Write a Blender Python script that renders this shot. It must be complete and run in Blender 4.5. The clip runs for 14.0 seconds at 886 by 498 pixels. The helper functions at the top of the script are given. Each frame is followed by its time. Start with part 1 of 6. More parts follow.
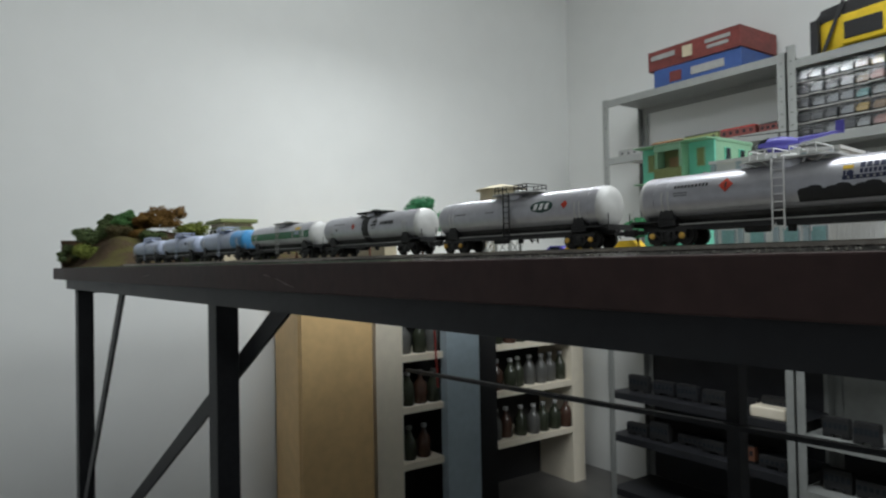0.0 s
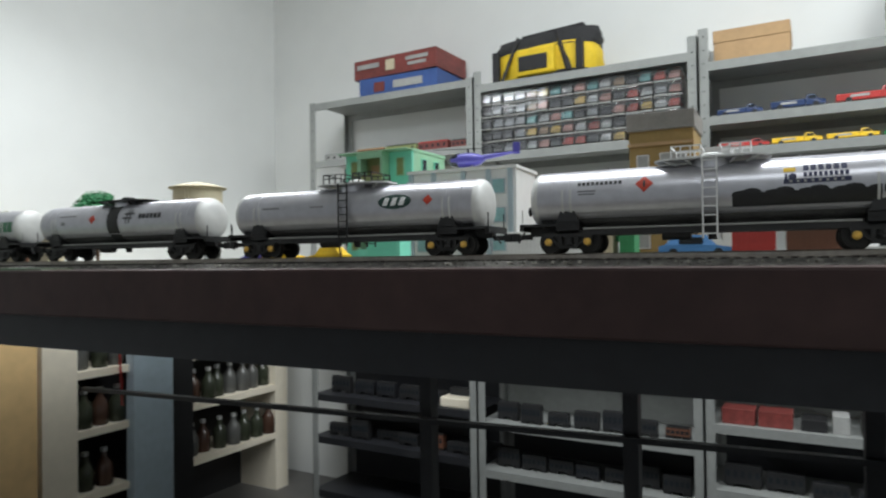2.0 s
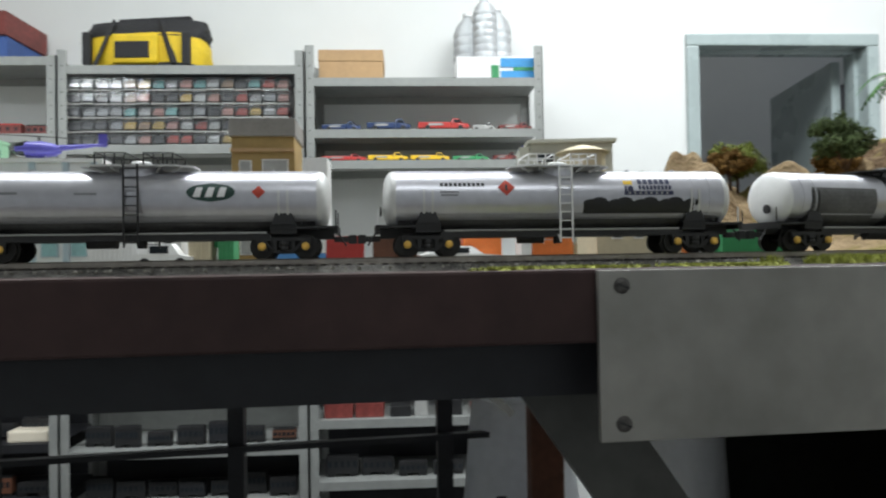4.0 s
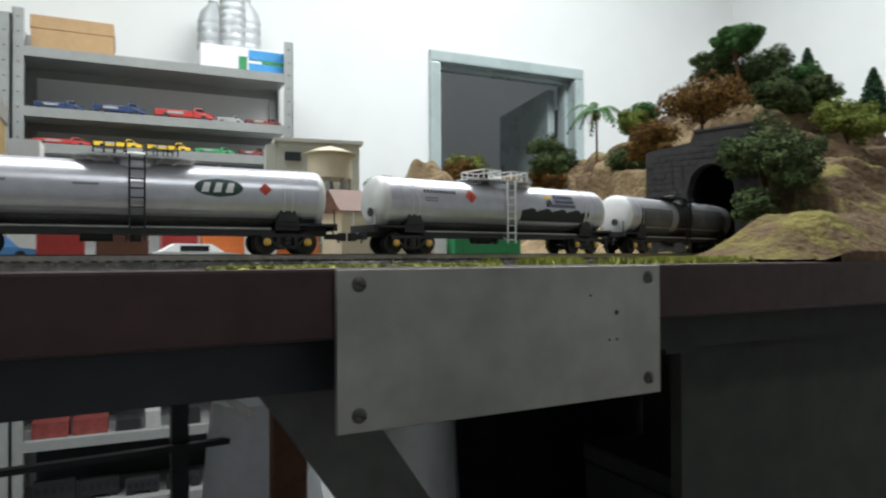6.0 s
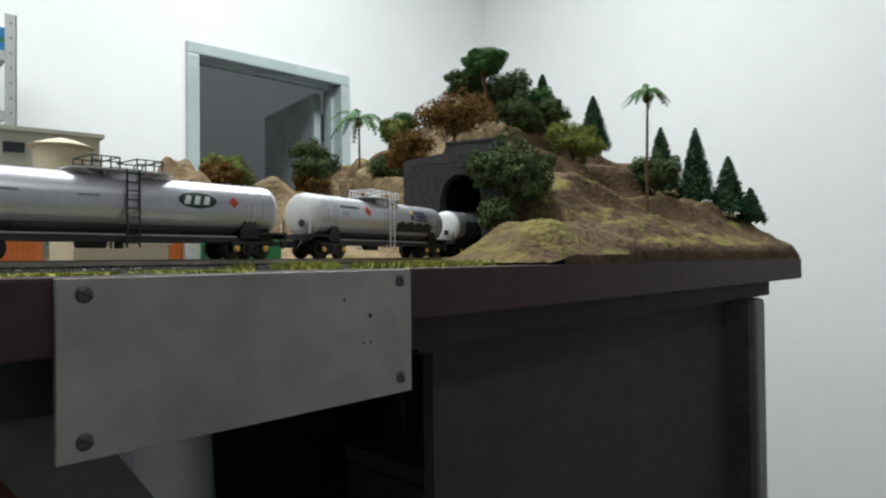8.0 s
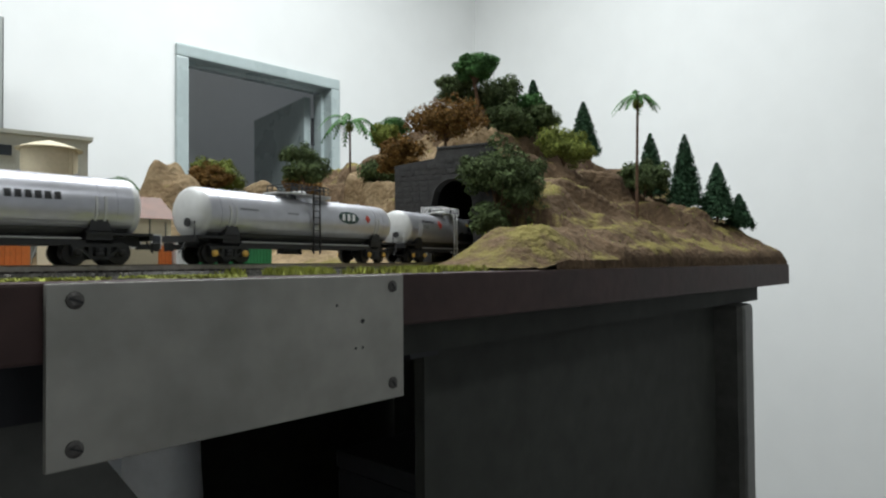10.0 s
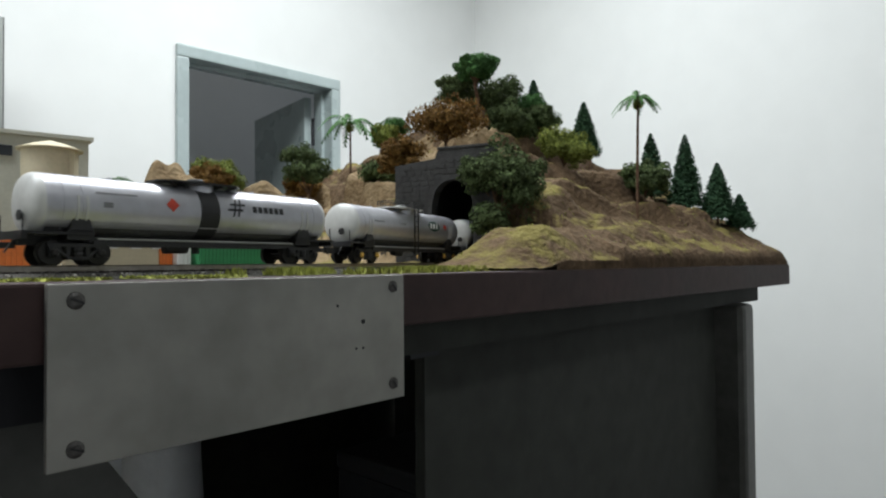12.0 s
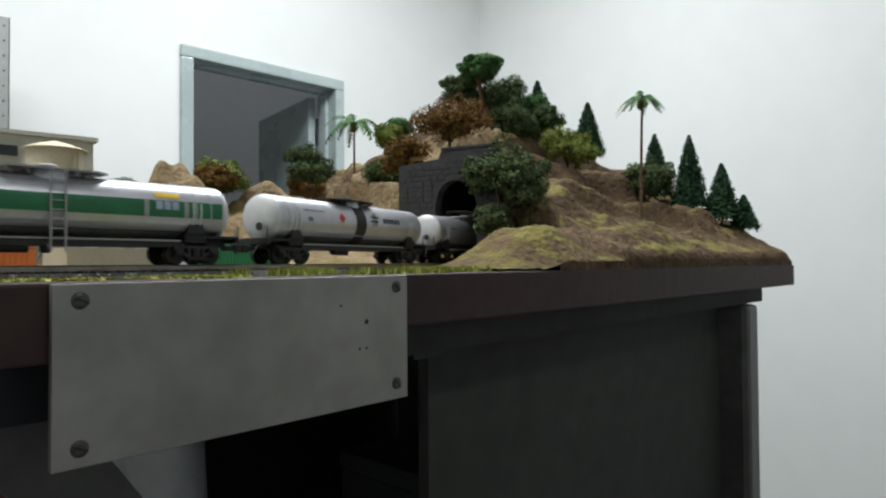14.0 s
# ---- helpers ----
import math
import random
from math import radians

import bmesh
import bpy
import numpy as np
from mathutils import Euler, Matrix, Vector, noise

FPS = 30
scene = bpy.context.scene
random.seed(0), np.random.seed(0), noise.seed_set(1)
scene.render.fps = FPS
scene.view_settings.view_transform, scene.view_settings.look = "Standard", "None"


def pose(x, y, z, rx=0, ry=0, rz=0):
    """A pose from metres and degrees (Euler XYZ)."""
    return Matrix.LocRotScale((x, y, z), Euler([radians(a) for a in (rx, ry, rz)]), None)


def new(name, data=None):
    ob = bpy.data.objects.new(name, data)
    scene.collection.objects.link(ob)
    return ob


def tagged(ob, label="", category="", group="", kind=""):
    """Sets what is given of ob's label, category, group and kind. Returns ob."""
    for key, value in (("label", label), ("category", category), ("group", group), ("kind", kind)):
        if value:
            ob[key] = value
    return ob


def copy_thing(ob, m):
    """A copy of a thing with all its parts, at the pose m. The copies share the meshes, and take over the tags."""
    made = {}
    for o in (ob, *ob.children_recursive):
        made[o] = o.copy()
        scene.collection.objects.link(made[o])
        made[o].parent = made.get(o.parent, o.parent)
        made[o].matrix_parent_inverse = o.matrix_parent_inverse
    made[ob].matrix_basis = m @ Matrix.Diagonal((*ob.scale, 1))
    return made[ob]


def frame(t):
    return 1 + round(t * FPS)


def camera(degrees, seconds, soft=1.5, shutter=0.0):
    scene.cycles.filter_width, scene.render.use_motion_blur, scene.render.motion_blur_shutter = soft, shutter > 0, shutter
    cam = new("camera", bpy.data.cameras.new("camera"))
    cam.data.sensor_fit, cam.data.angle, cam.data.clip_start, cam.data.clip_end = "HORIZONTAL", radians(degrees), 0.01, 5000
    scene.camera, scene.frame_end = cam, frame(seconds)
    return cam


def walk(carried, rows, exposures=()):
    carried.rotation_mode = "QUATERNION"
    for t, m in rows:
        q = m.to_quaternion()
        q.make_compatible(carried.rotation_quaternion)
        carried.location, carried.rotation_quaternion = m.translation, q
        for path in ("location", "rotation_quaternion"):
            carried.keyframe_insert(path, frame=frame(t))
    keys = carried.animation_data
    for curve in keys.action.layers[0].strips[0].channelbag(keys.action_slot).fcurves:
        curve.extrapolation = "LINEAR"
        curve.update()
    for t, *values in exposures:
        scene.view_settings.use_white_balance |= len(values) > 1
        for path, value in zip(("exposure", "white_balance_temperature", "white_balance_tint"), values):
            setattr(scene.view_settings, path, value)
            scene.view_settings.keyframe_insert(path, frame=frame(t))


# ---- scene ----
# ------------------------------------------------------------ camera
cam = camera(67.6, 14.0, soft=2.2, shutter=0.35)
PATH = [
    (0.0, pose(0.0069, -0.0217, 1.1959, 91.09, 1.06, 54.52)),
    (0.5, pose(0.0012, -0.0161, 1.1971, 90.97, 1.02, 49.04)),
    (1.0, pose(-0.0021, -0.0093, 1.1961, 90.93, 0.80, 43.17)),
    (1.5, pose(-0.0071, -0.0013, 1.2005, 90.82, 0.74, 36.80)),
    (2.0, pose(-0.0093, 0.0062, 1.2016, 90.83, 0.73, 29.52)),
    (2.5, pose(-0.0071, 0.0071, 1.2005, 90.84, 0.73, 23.13)),
    (3.0, pose(-0.0055, 0.0076, 1.2021, 90.82, 0.70, 14.70)),
    (3.5, pose(-0.0059, 0.0111, 1.2019, 90.91, 0.74, 6.03)),
    (3.7, pose(-0.0018, 0.0204, 1.2024, 90.86, 0.82, 1.96)),
    (5.8, pose(-0.0035, 0.0093, 1.2023, 90.64, 0.35, -21.95)),
    (6.0, pose(-0.0001, 0.0123, 1.2023, 90.59, 0.24, -24.75)),
    (6.5, pose(0.0022, 0.0136, 1.2025, 90.66, 0.30, -31.16)),
    (7.0, pose(0.0033, 0.0126, 1.2024, 90.75, 0.31, -35.60)),
    (7.5, pose(0.0046, 0.0111, 1.2027, 90.75, 0.42, -40.19)),
    (8.0, pose(0.0058, 0.0083, 1.2027, 90.81, 0.59, -44.63)),
    (8.2, pose(0.0058, 0.0085, 1.2028, 90.82, 0.57, -45.60)),
    (10.5, pose(0.0043, 0.0095, 1.2035, 91.19, 0.42, -45.52)),
    (13.9, pose(0.0043, 0.0095, 1.2035, 91.19, 0.42, -45.52)),
    (14.0, pose(0.0043, 0.0092, 1.2036, 91.21, 0.36, -45.20)),
]
walk(cam, PATH, exposures=[(0.0, -0.38), (1.5, -0.1), (3.0, 0.2), (6.0, 0.06), (8.0, -0.02), (14.0, -0.02)])

# ------------------------------------------------------------ light
world = bpy.data.worlds.new("world")
scene.world = world
world.use_nodes = True
world.node_tree.nodes["Background"].inputs[0].default_value = (0.75, 0.85, 1.0, 1)
world.node_tree.nodes["Background"].inputs[1].default_value = 0.3


def area_lamp(x, y, watts, long_x=1.3, long_y=0.3, z=3.56, tone=(0.93, 0.98, 1.0)):
    d = bpy.data.lights.new("unseen_lamp", "AREA")
    d.shape, d.size, d.size_y, d.energy, d.color = "RECTANGLE", long_x, long_y, watts, tone
    o = new("unseen_lamp", d)
    o.matrix_world = pose(x, y, z)
    return o


area_lamp(1.42, 1.38, 82, 1.6, 0.8, z=3.45)
area_lamp(-0.60, 0.85, 56, 1.6, 0.6, z=3.45)
# low hanging lamp, unseen, inferred from the glow on the west wall
area_lamp(-1.78, 1.30, 12.5, 0.6, 0.3, z=2.22)
# weak front fill added behind the camera, no known fixture there
area_lamp(0.5, -1.6, 14, z=3.3)
# dim lamp added to lift the room behind the doorway
area_lamp(2.3, 4.1, 3)

# ------------------------------------------------------------ materials


def mat(name, c, rough=0.6, metal=0.0, vary=0.12, scale=30.0, bump=0.0, c2=None, spec=0.5, coat=0.0, island=0.0):
    m = bpy.data.materials.new(name)
    m.use_nodes = True
    nt = m.node_tree
    b = nt.nodes["Principled BSDF"]
    b.inputs["Roughness"].default_value, b.inputs["Metallic"].default_value = rough, metal
    b.inputs["Specular IOR Level"].default_value = spec
    b.inputs["Coat Weight"].default_value = coat
    co = nt.nodes.new("ShaderNodeTexCoord")
    n1, n2 = nt.nodes.new("ShaderNodeTexNoise"), nt.nodes.new("ShaderNodeTexNoise")
    n1.inputs["Scale"].default_value, n1.inputs["Detail"].default_value = scale, 4
    n2.inputs["Scale"].default_value, n2.inputs["Detail"].default_value = scale * 7.3, 6
    nt.links.new(co.outputs["Object"], n1.inputs["Vector"])
    nt.links.new(co.outputs["Object"], n2.inputs["Vector"])
    r1 = nt.nodes.new("ShaderNodeMapRange")
    r1.inputs["From Min"].default_value, r1.inputs["From Max"].default_value = 0.3, 0.7
    nt.links.new(n1.outputs["Fac"], r1.inputs["Value"])
    mix = nt.nodes.new("ShaderNodeMix")
    mix.data_type = "RGBA"
    if c2 is None:
        c2 = [min(1.0, v * (1 + vary)) for v in c]
        c1 = [v * (1 - vary) for v in c]
    else:
        c1 = c
    mix.inputs["A"].default_value, mix.inputs["B"].default_value = (*c1, 1), (*c2, 1)
    nt.links.new(r1.outputs["Result"], mix.inputs["Factor"])
    fine = nt.nodes.new("ShaderNodeHueSaturation")
    rv = nt.nodes.new("ShaderNodeMapRange")
    rv.inputs["From Min"].default_value, rv.inputs["From Max"].default_value = 0.3, 0.7
    rv.inputs["To Min"].default_value, rv.inputs["To Max"].default_value = 1 - vary * 0.7, 1 + vary * 0.7
    nt.links.new(n2.outputs["Fac"], rv.inputs["Value"])
    val = rv.outputs["Result"]
    if island:
        geo = nt.nodes.new("ShaderNodeNewGeometry")
        ri = nt.nodes.new("ShaderNodeMapRange")
        ri.inputs["To Min"].default_value, ri.inputs["To Max"].default_value = 1 - island, 1 + island
        nt.links.new(geo.outputs["Random Per Island"], ri.inputs["Value"])
        mul = nt.nodes.new("ShaderNodeMath")
        mul.operation = "MULTIPLY"
        nt.links.new(val, mul.inputs[0])
        nt.links.new(ri.outputs["Result"], mul.inputs[1])
        val = mul.outputs[0]
    nt.links.new(val, fine.inputs["Value"])
    nt.links.new(mix.outputs["Result"], fine.inputs["Color"])
    nt.links.new(fine.outputs["Color"], b.inputs["Base Color"])
    rr = nt.nodes.new("ShaderNodeMapRange")
    rr.inputs["To Min"].default_value, rr.inputs["To Max"].default_value = max(0.02, rough - 0.08), min(1, rough + 0.08)
    nt.links.new(n1.outputs["Fac"], rr.inputs["Value"])
    nt.links.new(rr.outputs["Result"], b.inputs["Roughness"])
    if bump:
        bp = nt.nodes.new("ShaderNodeBump")
        bp.inputs["Strength"].default_value = min(1, bump)
        bp.inputs["Distance"].default_value = 0.3 / scale
        nt.links.new(n2.outputs["Fac"], bp.inputs["Height"])
        nt.links.new(bp.outputs["Normal"], b.inputs["Normal"])
    return m


def clear(name, tint=(0.95, 0.97, 1.0), rough=0.03, body=0.12):
    """Thin clear plastic: mostly see-through, with a gloss that grows at grazing angles."""
    m = bpy.data.materials.new(name)
    m.use_nodes = True
    nt = m.node_tree
    nt.nodes.remove(nt.nodes["Principled BSDF"])
    out = nt.nodes["Material Output"]
    tr, gl, df = nt.nodes.new("ShaderNodeBsdfTransparent"), nt.nodes.new("ShaderNodeBsdfGlossy"), nt.nodes.new("ShaderNodeBsdfDiffuse")
    tr.inputs["Color"].default_value = (*tint, 1)
    gl.inputs["Roughness"].default_value = rough
    df.inputs["Color"].default_value = (*tint, 1)
    m1, m2 = nt.nodes.new("ShaderNodeMixShader"), nt.nodes.new("ShaderNodeMixShader")
    fr = nt.nodes.new("ShaderNodeFresnel")
    fr.inputs["IOR"].default_value = 1.5
    m1.inputs["Fac"].default_value = body
    nt.links.new(tr.outputs[0], m1.inputs[1])
    nt.links.new(df.outputs[0], m1.inputs[2])
    nt.links.new(fr.outputs[0], m2.inputs["Fac"])
    nt.links.new(m1.outputs[0], m2.inputs[1])
    nt.links.new(gl.outputs[0], m2.inputs[2])
    nt.links.new(m2.outputs[0], out.inputs["Surface"])
    return m


M_WALL = mat("wall_paint", (0.71, 0.72, 0.71), 0.75, vary=0.02, scale=1.1)
# Floor colour is kept dark to cut light bounced from below.
M_FLOOR = mat("floor_tile", (0.11, 0.105, 0.10), 0.4, vary=0.1, scale=2)
# Unseen south wall is greyed to cut the light it throws back.
M_WALLDIM = mat("wall_bounce_cut", (0.42, 0.43, 0.44), 0.8, vary=0.05, scale=1.1)
M_CEIL = mat("ceiling_paint", (0.8, 0.8, 0.78), 0.85, vary=0.03, scale=1)
M_FASCIA = mat("fascia_brown", (0.044, 0.025, 0.0235), 0.55, vary=0.25, scale=9, bump=0.03, spec=0.25)
M_SCUFF = mat("scuffed_brown", (0.16, 0.13, 0.12), 0.7, vary=0.4, scale=60)
M_BASE = mat("layout_base", (0.20, 0.19, 0.15), 0.9, vary=0.3, scale=40, bump=0.5, c2=(0.13, 0.13, 0.11))
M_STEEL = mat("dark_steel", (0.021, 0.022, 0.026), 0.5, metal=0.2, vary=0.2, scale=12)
M_LEG = mat("worn_grey_steel", (0.080, 0.080, 0.073), 0.42, metal=0.3, vary=0.25, scale=9)
M_PANEL = mat("dark_panel", (0.037, 0.039, 0.034), 0.7, vary=0.25, scale=5, bump=0.01, spec=0.25)
M_ALU = mat("aluminium_plate", (0.32, 0.31, 0.283), 0.42, metal=0.6, vary=0.2, scale=6, bump=0.008)
M_SCREW = mat("screw_dark", (0.10, 0.095, 0.09), 0.45, metal=0.8, vary=0.3, scale=300)
M_RACK = mat("rack_grey", (0.285, 0.295, 0.285), 0.5, metal=0.15, vary=0.08, scale=6)
M_RACKW = mat("rack_board_top", (0.62, 0.63, 0.61), 0.5, vary=0.06, scale=6)
M_DOORF = mat("door_frame_grey", (0.36, 0.42, 0.42), 0.28, vary=0.06, scale=4, coat=0.3)
M_CREAM = mat("cream_panel", (0.80, 0.55, 0.27), 0.5, vary=0.08, scale=3)
M_IVORY = mat("ivory_laminate", (0.78, 0.71, 0.58), 0.5, vary=0.05, scale=3)
M_BLUEG = mat("blue_grey_paint", (0.42, 0.51, 0.57), 0.5, vary=0.07, scale=4)
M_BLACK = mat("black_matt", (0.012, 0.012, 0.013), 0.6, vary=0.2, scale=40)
M_BLACKM = mat("wagon_black", (0.014, 0.014, 0.015), 0.55, vary=0.25, scale=120)
M_SILVER = mat("wagon_silver", (0.53, 0.53, 0.57), 0.33, metal=0.72, vary=0.09, scale=25)
M_SILVERD = mat("wagon_silver_end", (0.60, 0.60, 0.59), 0.48, metal=0.15, vary=0.07, scale=30)
M_WHITE = mat("white_paint", (0.78, 0.78, 0.78), 0.45, vary=0.04, scale=40)
M_GREENB = mat("band_green", (0.02, 0.16, 0.065), 0.4, vary=0.1, scale=60)
M_BLUET = mat("tank_blue", (0.06, 0.30, 0.62), 0.4, vary=0.1, scale=60)
M_PALEB = mat("tank_pale_blue", (0.42, 0.47, 0.60), 0.42, metal=0.2, vary=0.1, scale=40)
M_UNDER = mat("tank_dark_grey", (0.10, 0.10, 0.10), 0.6, vary=0.3, scale=60)
M_NAVY = mat("decal_navy", (0.02, 0.025, 0.07), 0.5, vary=0.1, scale=200)
M_INK = mat("decal_ink", (0.02, 0.02, 0.022), 0.5, vary=0.1, scale=200)
M_PALEINK = mat("decal_grey", (0.22, 0.22, 0.23), 0.5, vary=0.2, scale=200)
M_DKGREEN = mat("decal_dark_green", (0.012, 0.045, 0.035), 0.5, vary=0.1, scale=200)
M_RED = mat("decal_red", (0.50, 0.045, 0.02), 0.5, vary=0.1, scale=200)
M_YEL = mat("yellow_paint", (0.75, 0.48, 0.02), 0.5, vary=0.1, scale=60)
M_BRASS = mat("bearing_yellow", (0.70, 0.42, 0.08), 0.45, metal=0.1, vary=0.2, scale=300)
M_WHEEL = mat("wheel_dark", (0.02, 0.019, 0.018), 0.45, metal=0.4, vary=0.2, scale=200)
M_TREAD = mat("wheel_tread", (0.55, 0.54, 0.52), 0.3, metal=0.9, vary=0.1, scale=200)
M_RAIL = mat("rail_steel", (0.35, 0.32, 0.29), 0.35, metal=0.8, vary=0.2, scale=50)
M_SLEEPER = mat("sleeper_brown", (0.05, 0.04, 0.035), 0.8, vary=0.3, scale=100)
M_BALLAST = mat("ballast", (0.13, 0.125, 0.115), 0.95, vary=0.45, scale=160, bump=0.8)


def ground_mat(name, earth, dark, grass, bias, spec=0.08):
    """Scenery ground: brown earth in two tones, with dry grass settling on the flatter places."""
    m = mat(name, earth, 0.95, vary=0.35, scale=22, bump=0.5, c2=dark, spec=spec)
    nt = m.node_tree
    b = nt.nodes["Principled BSDF"]
    old = b.inputs["Base Color"].links[0].from_socket
    co, geo, sep = nt.nodes.new("ShaderNodeTexCoord"), nt.nodes.new("ShaderNodeNewGeometry"), nt.nodes.new("ShaderNodeSeparateXYZ")
    n = nt.nodes.new("ShaderNodeTexNoise")
    n.inputs["Scale"].default_value, n.inputs["Detail"].default_value, n.inputs["Roughness"].default_value = 11, 8, 0.7
    nt.links.new(co.outputs["Object"], n.inputs["Vector"])
    nt.links.new(geo.outputs["Normal"], sep.inputs[0])
    k = nt.nodes.new("ShaderNodeMath")
    k.operation = "MULTIPLY_ADD"
    k.inputs[1].default_value = 0.30
    nt.links.new(sep.outputs["Z"], k.inputs[0])
    nt.links.new(n.outputs["Fac"], k.inputs[2])
    r = nt.nodes.new("ShaderNodeMapRange")
    r.inputs["From Min"].default_value, r.inputs["From Max"].default_value = bias, bias + 0.10
    nt.links.new(k.outputs[0], r.inputs["Value"])
    tuft = nt.nodes.new("ShaderNodeTexNoise")
    tuft.inputs["Scale"].default_value, tuft.inputs["Detail"].default_value = 260, 4
    nt.links.new(co.outputs["Object"], tuft.inputs["Vector"])
    tone = nt.nodes.new("ShaderNodeMix")
    tone.data_type = "RGBA"
    tone.inputs["A"].default_value, tone.inputs["B"].default_value = (*[v * 0.55 for v in grass], 1), (*[v * 1.35 for v in grass], 1)
    nt.links.new(tuft.outputs["Fac"], tone.inputs["Factor"])
    mix = nt.nodes.new("ShaderNodeMix")
    mix.data_type = "RGBA"
    nt.links.new(r.outputs["Result"], mix.inputs["Factor"])
    nt.links.new(old, mix.inputs["A"])
    nt.links.new(tone.outputs["Result"], mix.inputs["B"])
    nt.links.new(mix.outputs["Result"], b.inputs["Base Color"])
    return m


M_EARTH = ground_mat("scenery_earth", (0.150, 0.102, 0.062), (0.075, 0.049, 0.031), (0.20, 0.168, 0.058), 0.725)
M_WOODED = ground_mat("scenery_dark_earth", (0.075, 0.052, 0.032), (0.040, 0.028, 0.018), (0.085, 0.075, 0.028), 0.76)
M_ROCK = ground_mat("scenery_rock", (0.30, 0.225, 0.135), (0.15, 0.100, 0.055), (0.165, 0.145, 0.045), 0.78)
M_TUFT = mat("grass_flock", (0.27, 0.29, 0.06), 0.95, vary=0.3, scale=60, island=0.35)
M_STONE = mat("portal_stone", (0.038, 0.037, 0.037), 0.85, vary=0.3, scale=90, bump=0.5)
M_TRUNK = mat("tree_trunk", (0.10, 0.055, 0.03), 0.9, vary=0.3, scale=120, bump=0.5)
M_LEAF = mat("leaf_green", (0.068, 0.155, 0.050), 0.85, vary=0.25, scale=80, island=0.4, spec=0.15)
M_LEAFD = mat("leaf_dark", (0.078, 0.108, 0.043), 0.85, vary=0.25, scale=80, island=0.4, spec=0.15)
M_LEAFL = mat("leaf_light", (0.17, 0.20, 0.045), 0.85, vary=0.25, scale=80, island=0.4, spec=0.15)
M_LEAFO = mat("leaf_orange", (0.165, 0.092, 0.026), 0.85, vary=0.3, scale=80, island=0.4, spec=0.15)
M_SCRUB = mat("leaf_scrub", (0.085, 0.070, 0.032), 0.85, vary=0.3, scale=80, island=0.4, spec=0.15)
M_PINE = mat("needle_green", (0.038, 0.082, 0.042), 0.85, vary=0.25, scale=80, island=0.35, spec=0.15)
M_TEAL = mat("house_teal", (0.23, 0.74, 0.56), 0.6, vary=0.05, scale=40)
M_TEALD = mat("house_green", (0.30, 0.55, 0.36), 0.6, vary=0.06, scale=40)
M_OLIVE = mat("house_olive", (0.25, 0.29, 0.12), 0.7, vary=0.1, scale=40)
M_TAN = mat("building_tan", (0.36, 0.24, 0.09), 0.7, vary=0.1, scale=40)
M_TANROOF = mat("building_roof", (0.25, 0.235, 0.22), 0.8, vary=0.1, scale=40)
M_SAND = mat("sand_paint", (0.56, 0.49, 0.35), 0.7, vary=0.07, scale=30)
M_CONC = mat("concrete_model", (0.47, 0.47, 0.41), 0.8, vary=0.08, scale=30)
M_CARD = mat("cardboard", (0.45, 0.29, 0.15), 0.8, vary=0.07, scale=9)
M_BOXR = mat("box_maroon", (0.17, 0.035, 0.03), 0.5, vary=0.3, scale=9)
M_BOXB = mat("box_blue", (0.035, 0.085, 0.27), 0.5, vary=0.12, scale=9)
M_NAVYP = mat("navy_plastic", (0.018, 0.038, 0.11), 0.4, vary=0.12, scale=20)
M_BAGK = mat("bag_black", (0.018, 0.018, 0.02), 0.75, vary=0.2, scale=20, bump=0.3)
M_BAGY = mat("bag_yellow", (0.72, 0.50, 0.02), 0.7, vary=0.1, scale=20, bump=0.2)
M_PURP = mat("purple_plastic", (0.085, 0.075, 0.38), 0.4, vary=0.1, scale=40)
M_REDP = mat("red_plastic", (0.42, 0.035, 0.03), 0.45, vary=0.1, scale=40)
M_ORNG = mat("orange_plastic", (0.75, 0.20, 0.04), 0.5, vary=0.1, scale=40)
M_BLUEC = mat("car_blue", (0.07, 0.24, 0.55), 0.3, vary=0.08, scale=60, coat=0.4)
M_GLASSD = mat("dark_glass", (0.02, 0.025, 0.03), 0.12, vary=0.1, scale=20)
M_PANE = mat("pane_bluegreen", (0.28, 0.48, 0.50), 0.2, vary=0.15, scale=60)
M_BROWNW = mat("brown_wood", (0.14, 0.055, 0.03), 0.6, vary=0.25, scale=8)
M_SACK = mat("white_sack", (0.80, 0.82, 0.86), 0.5, vary=0.06, scale=6, bump=0.1)
sb = M_SACK.node_tree.nodes["Principled BSDF"]
sb.inputs["Subsurface Weight"].default_value, sb.inputs["Subsurface Scale"].default_value = 0.9, 0.12
sb.inputs["Subsurface Radius"].default_value = (1.0, 1.0, 1.0)
M_GREENP = mat("green_plastic", (0.04, 0.26, 0.10), 0.5, vary=0.1, scale=40)
M_GREYP = mat("grey_plastic", (0.35, 0.35, 0.34), 0.5, vary=0.12, scale=30)
M_CLEAR = clear("clear_plastic", (0.93, 0.95, 0.97), 0.12, 0.07)
M_BOTTLE = clear("bottle_plastic", (0.93, 0.95, 0.97), 0.10, 0.40)

# ------------------------------------------------------------ mesh helpers


def link(name, bm, material, parent=None, smooth=False):
    me = bpy.data.meshes.new(name)
    bm.normal_update()
    bm.to_mesh(me)
    bm.free()
    for m in material if isinstance(material, (list, tuple)) else [material]:
        me.materials.append(m)
    if smooth:
        me.shade_smooth()
        me.set_sharp_from_angle(angle=radians(38))
    ob = new(name, me)
    if parent:
        ob.parent = parent
    return ob


def part(name, bm, material, parent, label="", smooth=False):
    ob = link(name, bm, material, parent, smooth)
    return tagged(ob, label) if label else ob


def base(name, m, label, category, group=""):
    o = new(name)
    o.empty_display_size = 0.02
    o.matrix_world = m
    return tagged(o, label, category, group)


